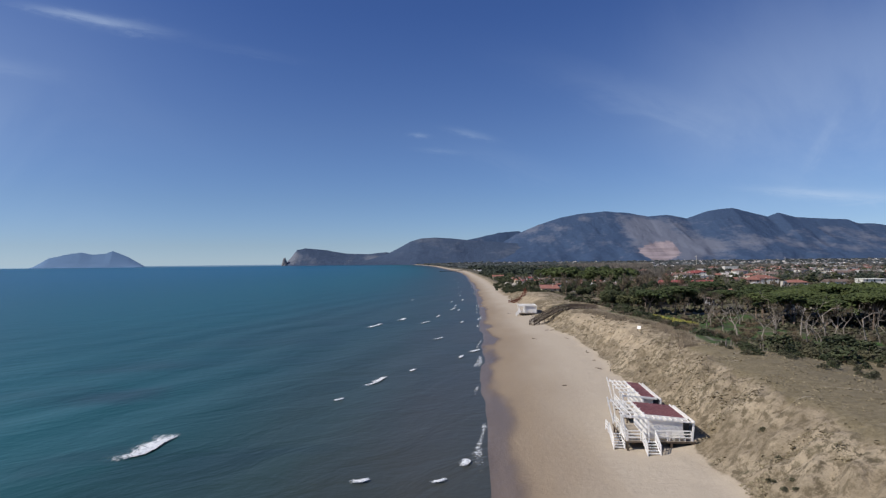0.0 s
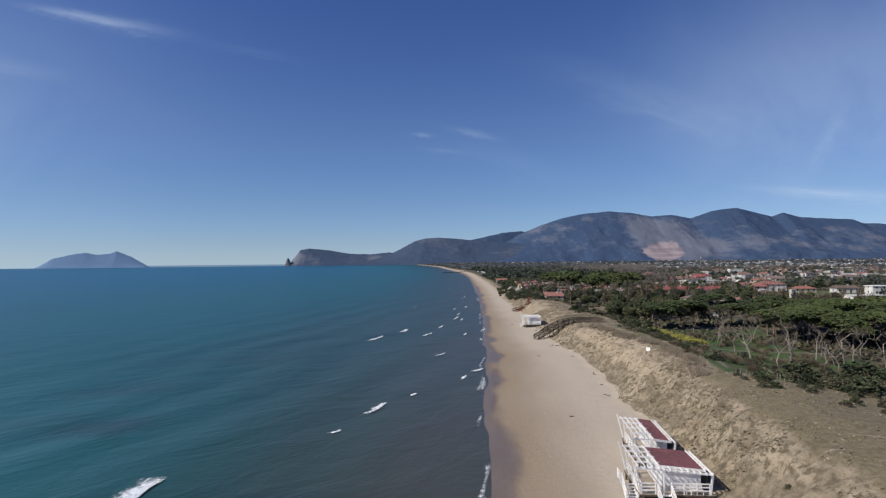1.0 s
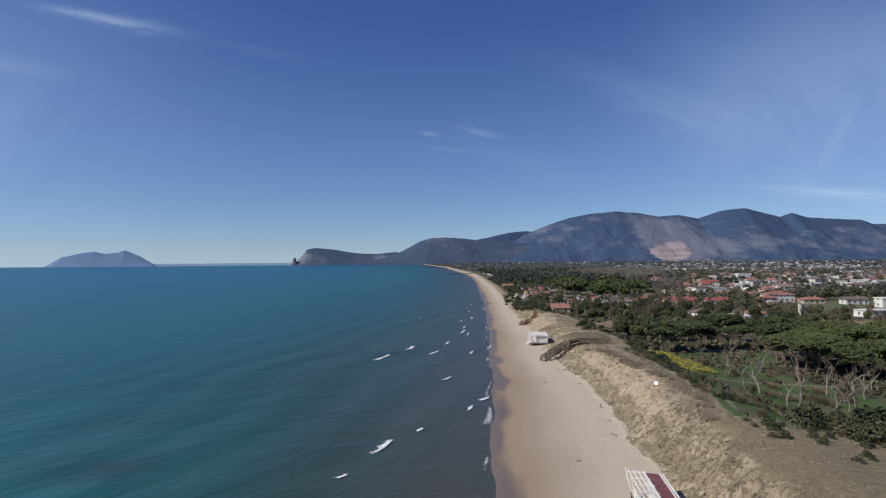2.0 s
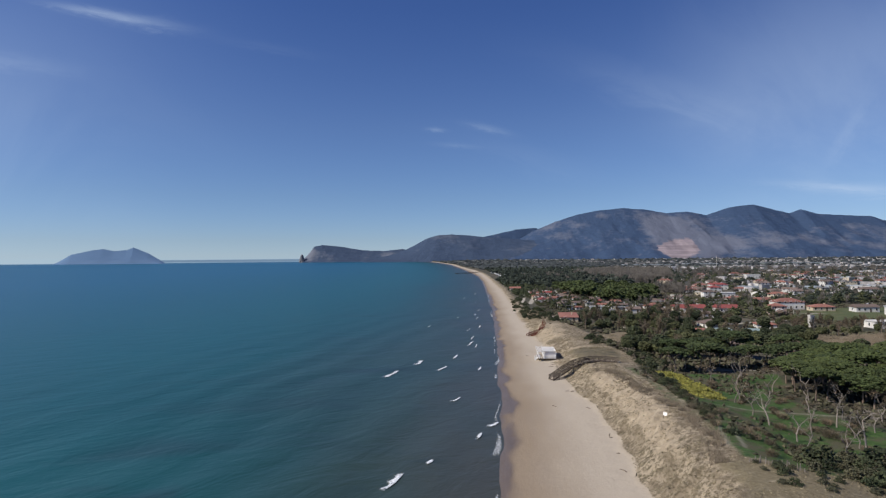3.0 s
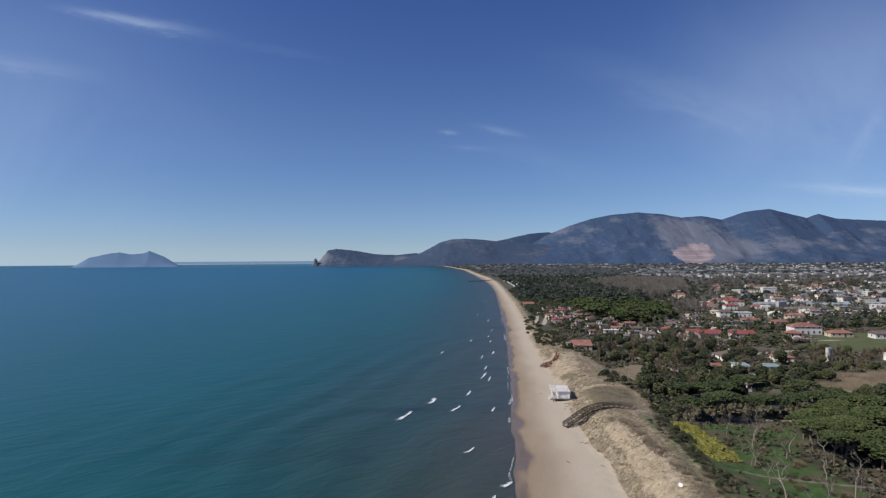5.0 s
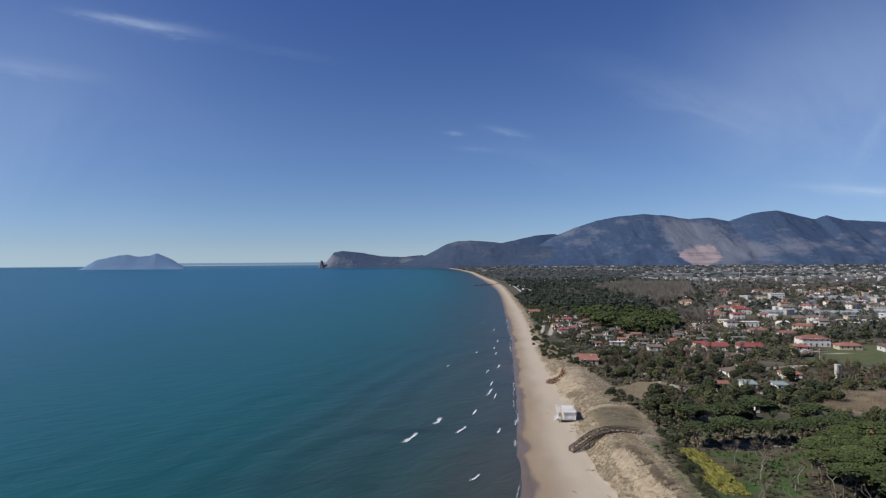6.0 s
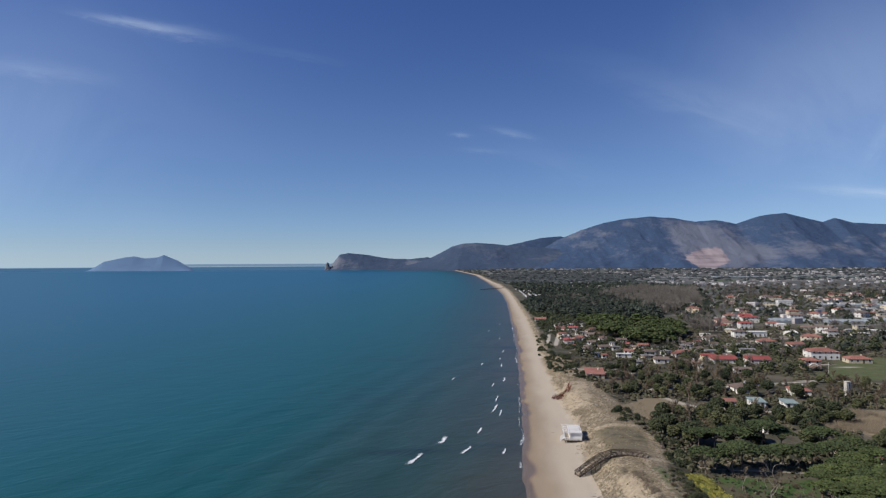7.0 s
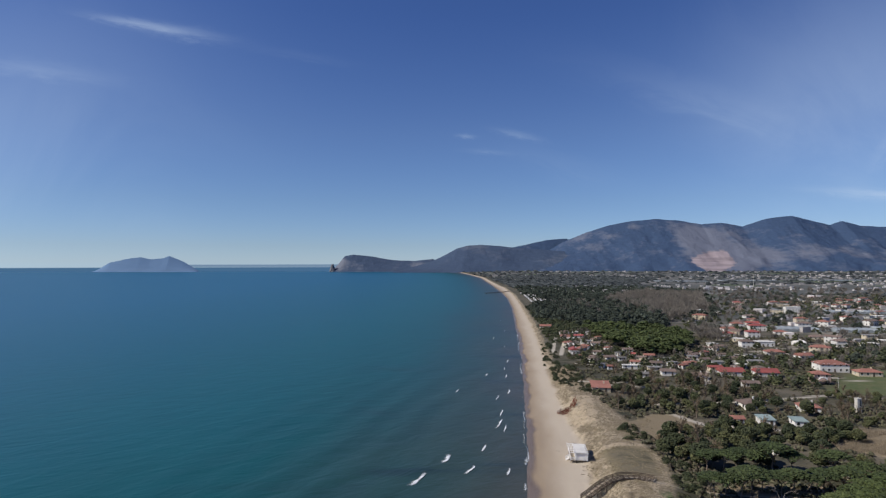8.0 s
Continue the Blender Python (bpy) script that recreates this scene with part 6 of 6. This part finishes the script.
def pavilion(x0, x1, y0, y1, xr, deck, roof_mat, label, front=True, open_end=True, tall=2.6, turn=0.0, drop=0.0):
    """Timber beach bar: planked deck on piles, cabin with a flat roof, slatted pergola towards the sea, leaning corner posts."""
    ob = thing("beach_pavilion", label, "beach hut", pose(x0, y0, 0, 0, 0, turn), "beach huts on the sand")
    w, d, r = x1 - x0, y1 - y0, xr - x0
    bm = bmesh.new()
    box(bm, -0.2, w + 0.2, 0, d, deck - 0.22, deck - 0.05)
    part("deck_frame", bm, WOOD_GREY, ob, "weathered timber deck frame")
    n = int(d / 0.3)
    bm = bmesh.new()
    box(bm, -0.2, w + 0.2, 0.0, d / n - 0.02, deck - 0.046, deck)
    plank = finish("plank", bm, WOOD_DECK)
    for k in range(n):
        part("plank", plank, None, ob).location.y = k * d / n
    for px in np.arange(0, w + 0.1, w / 3):
        for py in np.arange(0.1, d, (d - 0.2) / 4 - 0.001):
            bm = bmesh.new()
            box(bm, px - 0.09, px + 0.09, py - 0.09, py + 0.09, 0.4, deck - 0.22)
            part("pile", bm, WOOD_GREY, ob)
    yf, lip = (0.95, 0.72) if front else (0.35, 0.0)
    top = deck + tall
    wx0, wx1, t = r, w - (0.75 if open_end else 0.1), 0.1
    bm = bmesh.new()
    box(bm, wx0, wx1, yf, yf + t, deck, top)
    box(bm, wx0, wx1, d - 0.3 - t, d - 0.3, deck, top)
    box(bm, wx0, wx0 + t, yf + t, d - 0.3 - t, deck, top)
    box(bm, wx1 - t, wx1, yf + t, d - 0.3 - t, deck, top)
    part("wall", bm, WHITE, ob, "white painted board wall")
    for px in np.arange(wx0 + 0.35, wx1 - 0.2, 0.42):
        bm = bmesh.new()
        box(bm, px - 0.03, px + 0.03, yf - 0.02, yf, deck + 0.05, top - 0.05)
        part("batten", bm, WHITE, ob)
    for py in np.arange(yf + 0.8, d - 1.4, 2.3):
        bm = bmesh.new()
        box(bm, wx0 - 0.04, wx0, py, py + 1.5, deck + 1.0, deck + 2.1)
        shutter = part("shutter", bm, PLASTER, ob, "pale closed serving hatch")
    if open_end:
        bm = bmesh.new()
        box(bm, wx1 + 0.02, w - 0.05, yf + 0.25, yf + 0.3, deck, top)
        part("back_panel", bm, DARK_PANE, ob, "dark panel painted as the shade of an open doorway")
    bm = bmesh.new()
    box(bm, r - 0.25, w - 0.45, lip, d, top, top + 0.10)
    roof = part("roof", bm, roof_mat, ob, round_edges=0.02)
    for name, a, b in (("fascia", (r - 0.3, lip - 0.07, top + 0.08), (w - 0.4, lip - 0.07, top + 0.08)), ("fascia", (w - 0.38, lip - 0.07, top + 0.1), (w - 0.38, d, top + 0.1)),
                       ("fascia", (r - 0.3, lip - 0.07, top + 0.1), (r - 0.3, d, top + 0.1))):
        bm = bmesh.new()
        beam(bm, a, b, 0.08, 0.26)
        part(name, bm, WHITE, roof)
    # pergola: lengthwise slats on cross beams
    for py in np.linspace(0.05, d - 0.05, 5):
        bm = bmesh.new()
        beam(bm, (-0.5, py, top - 0.05), (r, py, top + 0.08), 0.09, 0.18)
        part("cross_beam", bm, WHITE, ob)
    for px in np.linspace(-0.35, r - 0.4, max(4, int(r / 0.42))):
        bm = bmesh.new()
        beam(bm, (px, -0.15, top + 0.13), (px, d + 0.1, top + 0.13), 0.07, 0.13)
        part("slat", bm, WHITE, ob)
    if front:
        bm = bmesh.new()
        beam(bm, (-0.5, 0.0, top - 0.05), (w + 0.1, 0.0, top - 0.05), 0.12, 0.22)
        part("front_beam", bm, WHITE, ob)
        for px in np.arange(r, w - 0.2, 0.56):
            bm = bmesh.new()
            beam(bm, (px, -0.22, top + 0.06), (px, lip - 0.12, top + 0.06), 0.07, 0.11)
            part("rafter", bm, WHITE, ob)
    bm = bmesh.new()
    beam(bm, (w + 0.02, -0.2, top + 0.05), (w + 0.02, d, top + 0.05), 0.12, 0.24)
    part("side_beam", bm, WHITE, ob)
    # corner posts leaning outwards, the seaward ones standing above the beams
    for base, tip in (((-0.05, 0.1), (-0.55, 0.0)), ((-0.05, d - 0.1), (-0.75, d - 0.05)), ((r, 0.1), (r, 0.05))):
        bm = bmesh.new()
        high = 0.4 if base[1] > 1 and base[0] < 0 else 0.15
        beam(bm, (*base, deck - 0.1), (*tip, top + high), 0.15)
        part("post", bm, WHITE, ob)
    for py in (0.1, d * 0.5, d - 0.1):
        bm = bmesh.new()
        beam(bm, (w - 0.15, py, deck - 0.1), (w + 0.1, py, top + 0.1), 0.17)
        part("post", bm, WHITE, ob)
    for py in np.linspace(d * 0.25, d * 0.75, 2):
        bm = bmesh.new()
        beam(bm, (-0.05, py, deck - 0.1), (-0.4, py, top), 0.12)
        part("post", bm, WHITE, ob)
    # the roof and its beams fall towards the dune
    for o in ob.children_recursive:
        if drop and o.name.split(".")[0] not in ("plank", "pile"):
            for v in o.data.vertices:
                v.co.z -= drop * max(0.0, v.co.x + 0.5) / (w + 0.5) * min(1.3, max(0.0, (v.co.z - deck) / tall))
    return ob


MAIN = pavilion(15.6, 22.1, 62.3, 69.2, 17.7, 2.35, MAROON, "white timber beach bar with maroon roof and slatted pergola", tall=2.55, turn=-1, drop=0.6)
railing("rail", [(2.75, 0.08), (6.3, 0.08)], MAIN, 2.35)
railing("rail", [(0.0, 0.08), (1.3, 0.08)], MAIN, 2.35)
railing("rail", [(0.0, 0.1), (0.0, 2.6)], MAIN, 2.35)
railing("rail", [(-1.4, 2.9), (-1.4, 4.3)], MAIN, 2.35)
railing("rail", [(0.0, 4.2), (0.0, 7.0)], MAIN, 2.35)
stair(MAIN, (2.1, -2.0, 1.55), (2.1, 0.0, 2.4), 1.25, WHITE)
stair(MAIN, (-0.72, 0.7, 1.35), (-0.72, 2.9, 2.4), 1.1, WHITE)
NORTH = pavilion(17.9, 21.7, 72.2, 81.4, 19.75, 2.3, MAROON, "long white beach cabin with maroon roof and slatted pergola", front=False, tall=2.5, turn=-2, drop=0.45)
railing("rail", [(0.0, 0.1), (0.0, 8.2)], NORTH, 2.3)
bm = bmesh.new()
box(bm, 18.4, 21.2, 69.3, 71.35, 2.08, 2.28)
walkway = new("deck_walkway", finish("deck_walkway", bm, WOOD_DECK, 0.02))
tagged(walkway, "planked walkway joining the two beach cabins", "walkway")
bm = bmesh.new()
for px in (18.6, 21.0):
    for py in (69.5, 71.1):
        box(bm, px - 0.08, px + 0.08, py - 0.08, py + 0.08, 0.6, 2.08)
part("pile", bm, WOOD_GREY, walkway)
FAR_HUT = pavilion(15.6, 21.2, 219.0, 229.5, 17.2, 2.4, PLASTER, "white beach hut with a pale flat roof on piles", front=False, open_end=False)
railing("rail", [(0.0, 0.1), (0.0, 10.2)], FAR_HUT, 2.4)
railing("rail", [(0.0, 0.08), (5.4, 0.08)], FAR_HUT, 2.4)
stair(FAR_HUT, (-1.5, 4.0, 1.3), (-0.1, 4.0, 2.42), 1.3, WHITE)


def deck_chair(x, y, z, turn):
    ob = thing("bench", "white slatted bench standing on the hut's deck", "bench", pose(x, y, z, 0, 0, turn), "benches on the deck")
    for k in range(4):
        bm = bmesh.new()
        box(bm, -0.6, 0.6, -0.25 + k * 0.13, -0.15 + k * 0.13, 0.42, 0.45)
        part("seat_slat", bm, WHITE, ob)
    for k in range(3):
        bm = bmesh.new()
        box(bm, -0.6, 0.6, 0.27, 0.30, 0.52 + k * 0.16, 0.64 + k * 0.16)
        part("back_slat", bm, WHITE, ob)
    for sx in (-0.55, 0.55):
        for sy in (-0.2, 0.28):
            bm = bmesh.new()
            box(bm, sx - 0.03, sx + 0.03, sy - 0.03, sy + 0.03, 0, 0.98 if sy > 0 else 0.42)
            part("leg", bm, WHITE, ob)


deck_chair(19.2, 62.5, 2.35, -1)
deck_chair(20.7, 62.37, 2.35, -1)


# ---------------------------------------------------------------- boardwalk over the dune
def boardwalk():
    way = [(16.6, 186.2, 1.75), (19.2, 187.6, 3.1), (21.6, 189.6, 4.3), (24.5, 191.6, 5.4), (28.5, 193.4, 6.1), (33.0, 193.6, 6.2), (37.4, 192.0, 6.0)]
    ob = thing("boardwalk", "curved weathered wooden boardwalk with railings crossing the dune", "boardwalk", pose(0, 0, 0))
    P = [Vector(p) for p in way]
    dense = []
    for a, b in zip(P, P[1:]):
        n = max(1, round((b - a).length / 0.5))
        dense += [a.lerp(b, k / n) for k in range(n)]
    dense.append(P[-1])
    half, left, right = 1.25, [], []
    for k, p in enumerate(dense):
        d = dense[min(k + 1, len(dense) - 1)] - dense[max(k - 1, 0)]
        s = Vector((-d.y, d.x, 0)).normalized() * half
        left.append(p + s), right.append(p - s)
        bm = bmesh.new()
        beam(bm, p - s, p + s, 0.44, 0.06)
        part("plank", bm, WOOD_DECK if k % 3 else WOOD_GREY, ob)
    for line in (left, right):
        for up, hh in ((1.0, 0.22), (0.6, 0.20), (0.2, 0.16), (-0.15, 0.26)):
            for a, b in zip(line[::4], line[4::4] + [line[-1]]):
                if (b - a).length > 0.1:
                    bm = bmesh.new()
                    beam(bm, a + Vector((0, 0, up)), b + Vector((0, 0, up)), 0.10, hh)
                    part("rail" if up > 0 else "stringer", bm, WOOD_GREY, ob)
        for p in line[::4]:
            bm = bmesh.new()
            beam(bm, Vector((p.x, p.y, min(p.z, at_ground(p.x, p.y)) - 0.5)), p + Vector((0, 0, 1.08)), 0.15)
            part("post", bm, WOOD_GREY, ob)


boardwalk()


def broken_stairway():
    """Storm-damaged red timber stairway on the dune foot: tilted flights, fallen boards."""
    ob = thing("broken_stairway", "collapsed rusty red wooden stairway at the dune foot", "stairway", pose(19, 288, 0, 0, 0, 8))
    r = np.random.default_rng(7)
    for a, b, w in (((-4.5, -1.5, 2.0), (3.5, 0.6, 4.4), 1.4), ((-3.0, -2.4, 1.9), (2.2, -2.0, 3.0), 1.2), ((2.2, 0.2, 4.2), (4.6, 3.6, 6.6), 1.4)):
        stair(ob, a, b, w, RUST)
    for k in range(14):
        x, y = r.uniform(-4, 4), r.uniform(-3.5, 2)
        z = at_ground(19 + x, 288 + y) + 0.1
        v = Vector((r.normal(), r.normal(), r.uniform(-0.1, 0.35))).normalized() * r.uniform(0.8, 1.7)
        bm = bmesh.new()
        beam(bm, Vector((x, y, z + 0.3)) - v, Vector((x, y, z + 0.3)) + v, 0.22, 0.06)
        part("board", bm, RUST, ob)
    for x, y in ((-3.5, -1.4), (-1, -0.8), (1.5, 0), (3.4, 0.8), (3.9, 2.6), (4.6, 3.6)):
        bm = bmesh.new()
        beam(bm, (x, y, at_ground(19 + x, 288 + y) - 0.4), (x + r.uniform(-0.3, 0.3), y, at_ground(19 + x, 288 + y) + r.uniform(1.5, 3.6)), 0.18)
        part("post", bm, RUST, ob)


broken_stairway()


def dune_panel():
    z = at_ground(33, 125.3)
    ob = thing("notice_board", "blank white board on two posts at the dune crest", "notice board", pose(33, 125.3, z, -20, 0, -40))
    bm = bmesh.new()
    box(bm, -0.38, 0.38, -0.03, 0.03, 0.35, 1.0)
    part("board", bm, WHITE, ob, round_edges=0.012)
    for sx in (-0.3, 0.3):
        bm = bmesh.new()
        box(bm, sx - 0.04, sx + 0.04, 0.03, 0.11, -0.4, 1.03)
        part("post", bm, WOOD_GREY, ob)


dune_panel()


def stake_fence():
    """Bleached stakes along the plateau's edge."""
    ob = thing("stake_fence", "row of bleached uneven wooden stakes", "fence", pose(0, 0, 0))
    r = np.random.default_rng(3)
    for k in range(18):
        x, y = 37.8 + k * 0.40 + r.uniform(-0.1, 0.1), 97.5 - k * 0.12 + r.uniform(-0.2, 0.2)
        z = at_ground(x, y)
        bm = bmesh.new()
        beam(bm, (x, y, z - 0.3), (x + r.uniform(-0.15, 0.15), y + r.uniform(-0.1, 0.1), z + r.uniform(0.5, 1.1)), 0.10)
        part("stake", bm, BARK_PALE, ob)


stake_fence()


def driftwood():
    r = np.random.default_rng(9)
    for k in range(24):
        y = r.uniform(50, 260)
        x = float(foot_x(y)) - r.uniform(-0.8, 2.2) if k % 11 else float(foot_x(y)) - r.uniform(6, 11)
        z = at_ground(x, y)
        v = Vector((r.normal(), r.normal(), 0)).normalized() * r.uniform(0.25, 0.9)
        bm = bmesh.new()
        c = Vector((0, 0, 0.05))
        tube(bm, [c - v, c + Vector((0.05, 0.08, 0.03)), c + v], [0.09, 0.075, 0.04], 6)
        ob = new("driftwood", finish("driftwood", bm, BARK_PALE if k % 3 == 0 else WOOD_GREY))
        ob.location = (x, y, z)
        tagged(ob, "weathered driftwood branch lying on the sand", "driftwood", "driftwood on the beach")


driftwood()


def jetty():
    ob = thing("jetty", "dark narrow jetty running out from the beach", "jetty", pose(-39, 1535, 0))
    bm = bmesh.new()
    beam(bm, (0, 0, 2.0), (-52, -96, 1.8), 5, 0.8)
    part("deck", bm, WOOD_GREY, ob)
    for k in range(9):
        bm = bmesh.new()
        x, y = -6.0 * k - 2, -11.0 * k - 4
        beam(bm, (x, y, -2.5), (x, y, 1.7), 0.8)
        part("pile", bm, WOOD_GREY, ob)


jetty()


# ---------------------------------------------------------------- breaking waves
def breaker(x0, y0, x1, y1, width, seed):
    """One breaking crest: a low ridge of solid foam with a sharp shoreward edge and a lacy tail to seaward."""
    r = np.random.default_rng(seed)
    length = math.hypot(x1 - x0, y1 - y0)
    n, k = max(10, int(length / 0.3)), 11
    u, v = np.linspace(0, 1, n), np.linspace(0, 1, k) ** 1.4
    V, U = np.meshgrid(v, u)
    sx, sy = -(y1 - y0) / length, (x1 - x0) / length
    width = width * 2.2 * min(1, 130 / (y0 + 40))
    bow = width * (0.3 * (fbm(U * length / 4 + seed, U * 0, seed, 3) - 0.5) - 0.2 * np.sin(U * math.pi))
    reach = bow + V * width * (0.75 + 1.2 * value_noise(U * length / 1.6 + seed, U * 0, seed + 1))
    X, Y = x0 + (x1 - x0) * U + sx * reach, y0 + (y1 - y0) * U + sy * reach
    ends = np.clip(4.5 * U * (1 - U), 0, 1) ** 0.8
    Z = swell_z(X, Y, np.interp(Y, *SHORE) - X) + 0.14 * ends * np.exp(-((V - 0.12) / 0.14) ** 2) + 0.16 * (fbm(X * 2, Y * 2, seed + 2, 4) - 0.35) * ends * (1 - V) + 0.05
    cover = ends * (0.80 * np.exp(-((V - 0.08) / 0.24) ** 2) + 0.22 * (1 - V)) - 0.03 - 0.2 * V ** 3
    cx, cy = (x0 + x1) / 2, (y0 + y1) / 2
    ob = new("breaking_wave", grid_mesh("breaking_wave", X - cx, Y - cy, Z, FOAM, dict(cover=cover)))
    ob.location = (cx, cy, float(far_lift(cy)) + 0.03)
    return tagged(ob, "white foaming crest of a small breaking wave", "wave", "waves breaking towards the beach")


WAVES = [(-37.6, 60.6, -35.6, 72.2, 2.0), (-18.4, 101.0, -15.8, 110.6, 1.3), (-35.6, 194, -31.8, 208, 2.6), (-11.7, 55.6, -9.7, 57.2, 1.1), (-4.2, 56.2, -2.5, 57.6, 1.0), (-1.3, 60.8, -0.6, 63.4, 0.9),
         (-1.4, 139.5, 1.0, 144.5, 1.6), (-11.4, 163, -9.2, 170, 1.4), (-11.9, 264, -9.6, 283, 2.0), (-28.3, 217, -26.4, 228, 3.4), (-19.6, 207, -16.8, 218, 2.6),
         (-15.8, 232, -14.6, 243, 1.8), (-24.2, 384, -23.0, 394, 2.4), (-11.2, 284, -10.2, 300, 1.6), (-8.6, 258, -7.8, 272, 1.4), (-8.6, 332, -8.0, 348, 1.8), (-11.4, 378, -11.0, 394, 1.8),
         (-12.2, 437, -11.6, 455, 2.0), (-29, 570, -28, 586, 2.4), (-17, 512, -16.4, 530, 2.2), (-5.6, 207, -5.0, 216, 1.3), (-21, 630, -20.4, 652, 2.4), (-30, 750, -29, 772, 2.6),
         (-3.8, 130, -3.0, 136, 1.0), (-14.4, 318, -13.4, 332, 1.6), (-37, 334, -35.6, 343, 2.0), (-21.5, 90.0, -20.2, 92.6, 1.0), (-12.8, 114, -11.6, 117, 1.0), (-13.4, 405, -12.8, 418, 1.6)]
for k, row in enumerate(WAVES):
    breaker(*row, 300 + k)


def swash():
    """Thin lace of foam where the water runs out on the sand."""
    y = np.arange(42, 620, 0.5)
    v = np.linspace(-1, 1, 7)
    Y, V = np.meshgrid(y, v, indexing="ij")
    wide = 0.2 + 1.0 * value_noise(Y / 9, Y * 0, 61) ** 2
    X = shore_x(Y) - 0.35 - 0.9 * value_noise(Y / 13, Y * 0, 62) + V * wide
    Z = np.maximum(land_z(X, Y), swell_z(X, Y, np.interp(Y, *SHORE) - X)) + 0.035 + 0.03 * (1 - V ** 2)
    on = 0.54 * smooth(fbm(Y / 14, Y * 0, 63, 3), 0.38, 0.60)
    ob = new("swash_foam", grid_mesh("swash_foam", X, Y, Z, FOAM, dict(cover=on * (1 - V ** 2) ** 0.7 + 0.06 * on)))
    return tagged(ob, "thin lace of white foam along the waterline", "foam", kind="stuff")


swash()
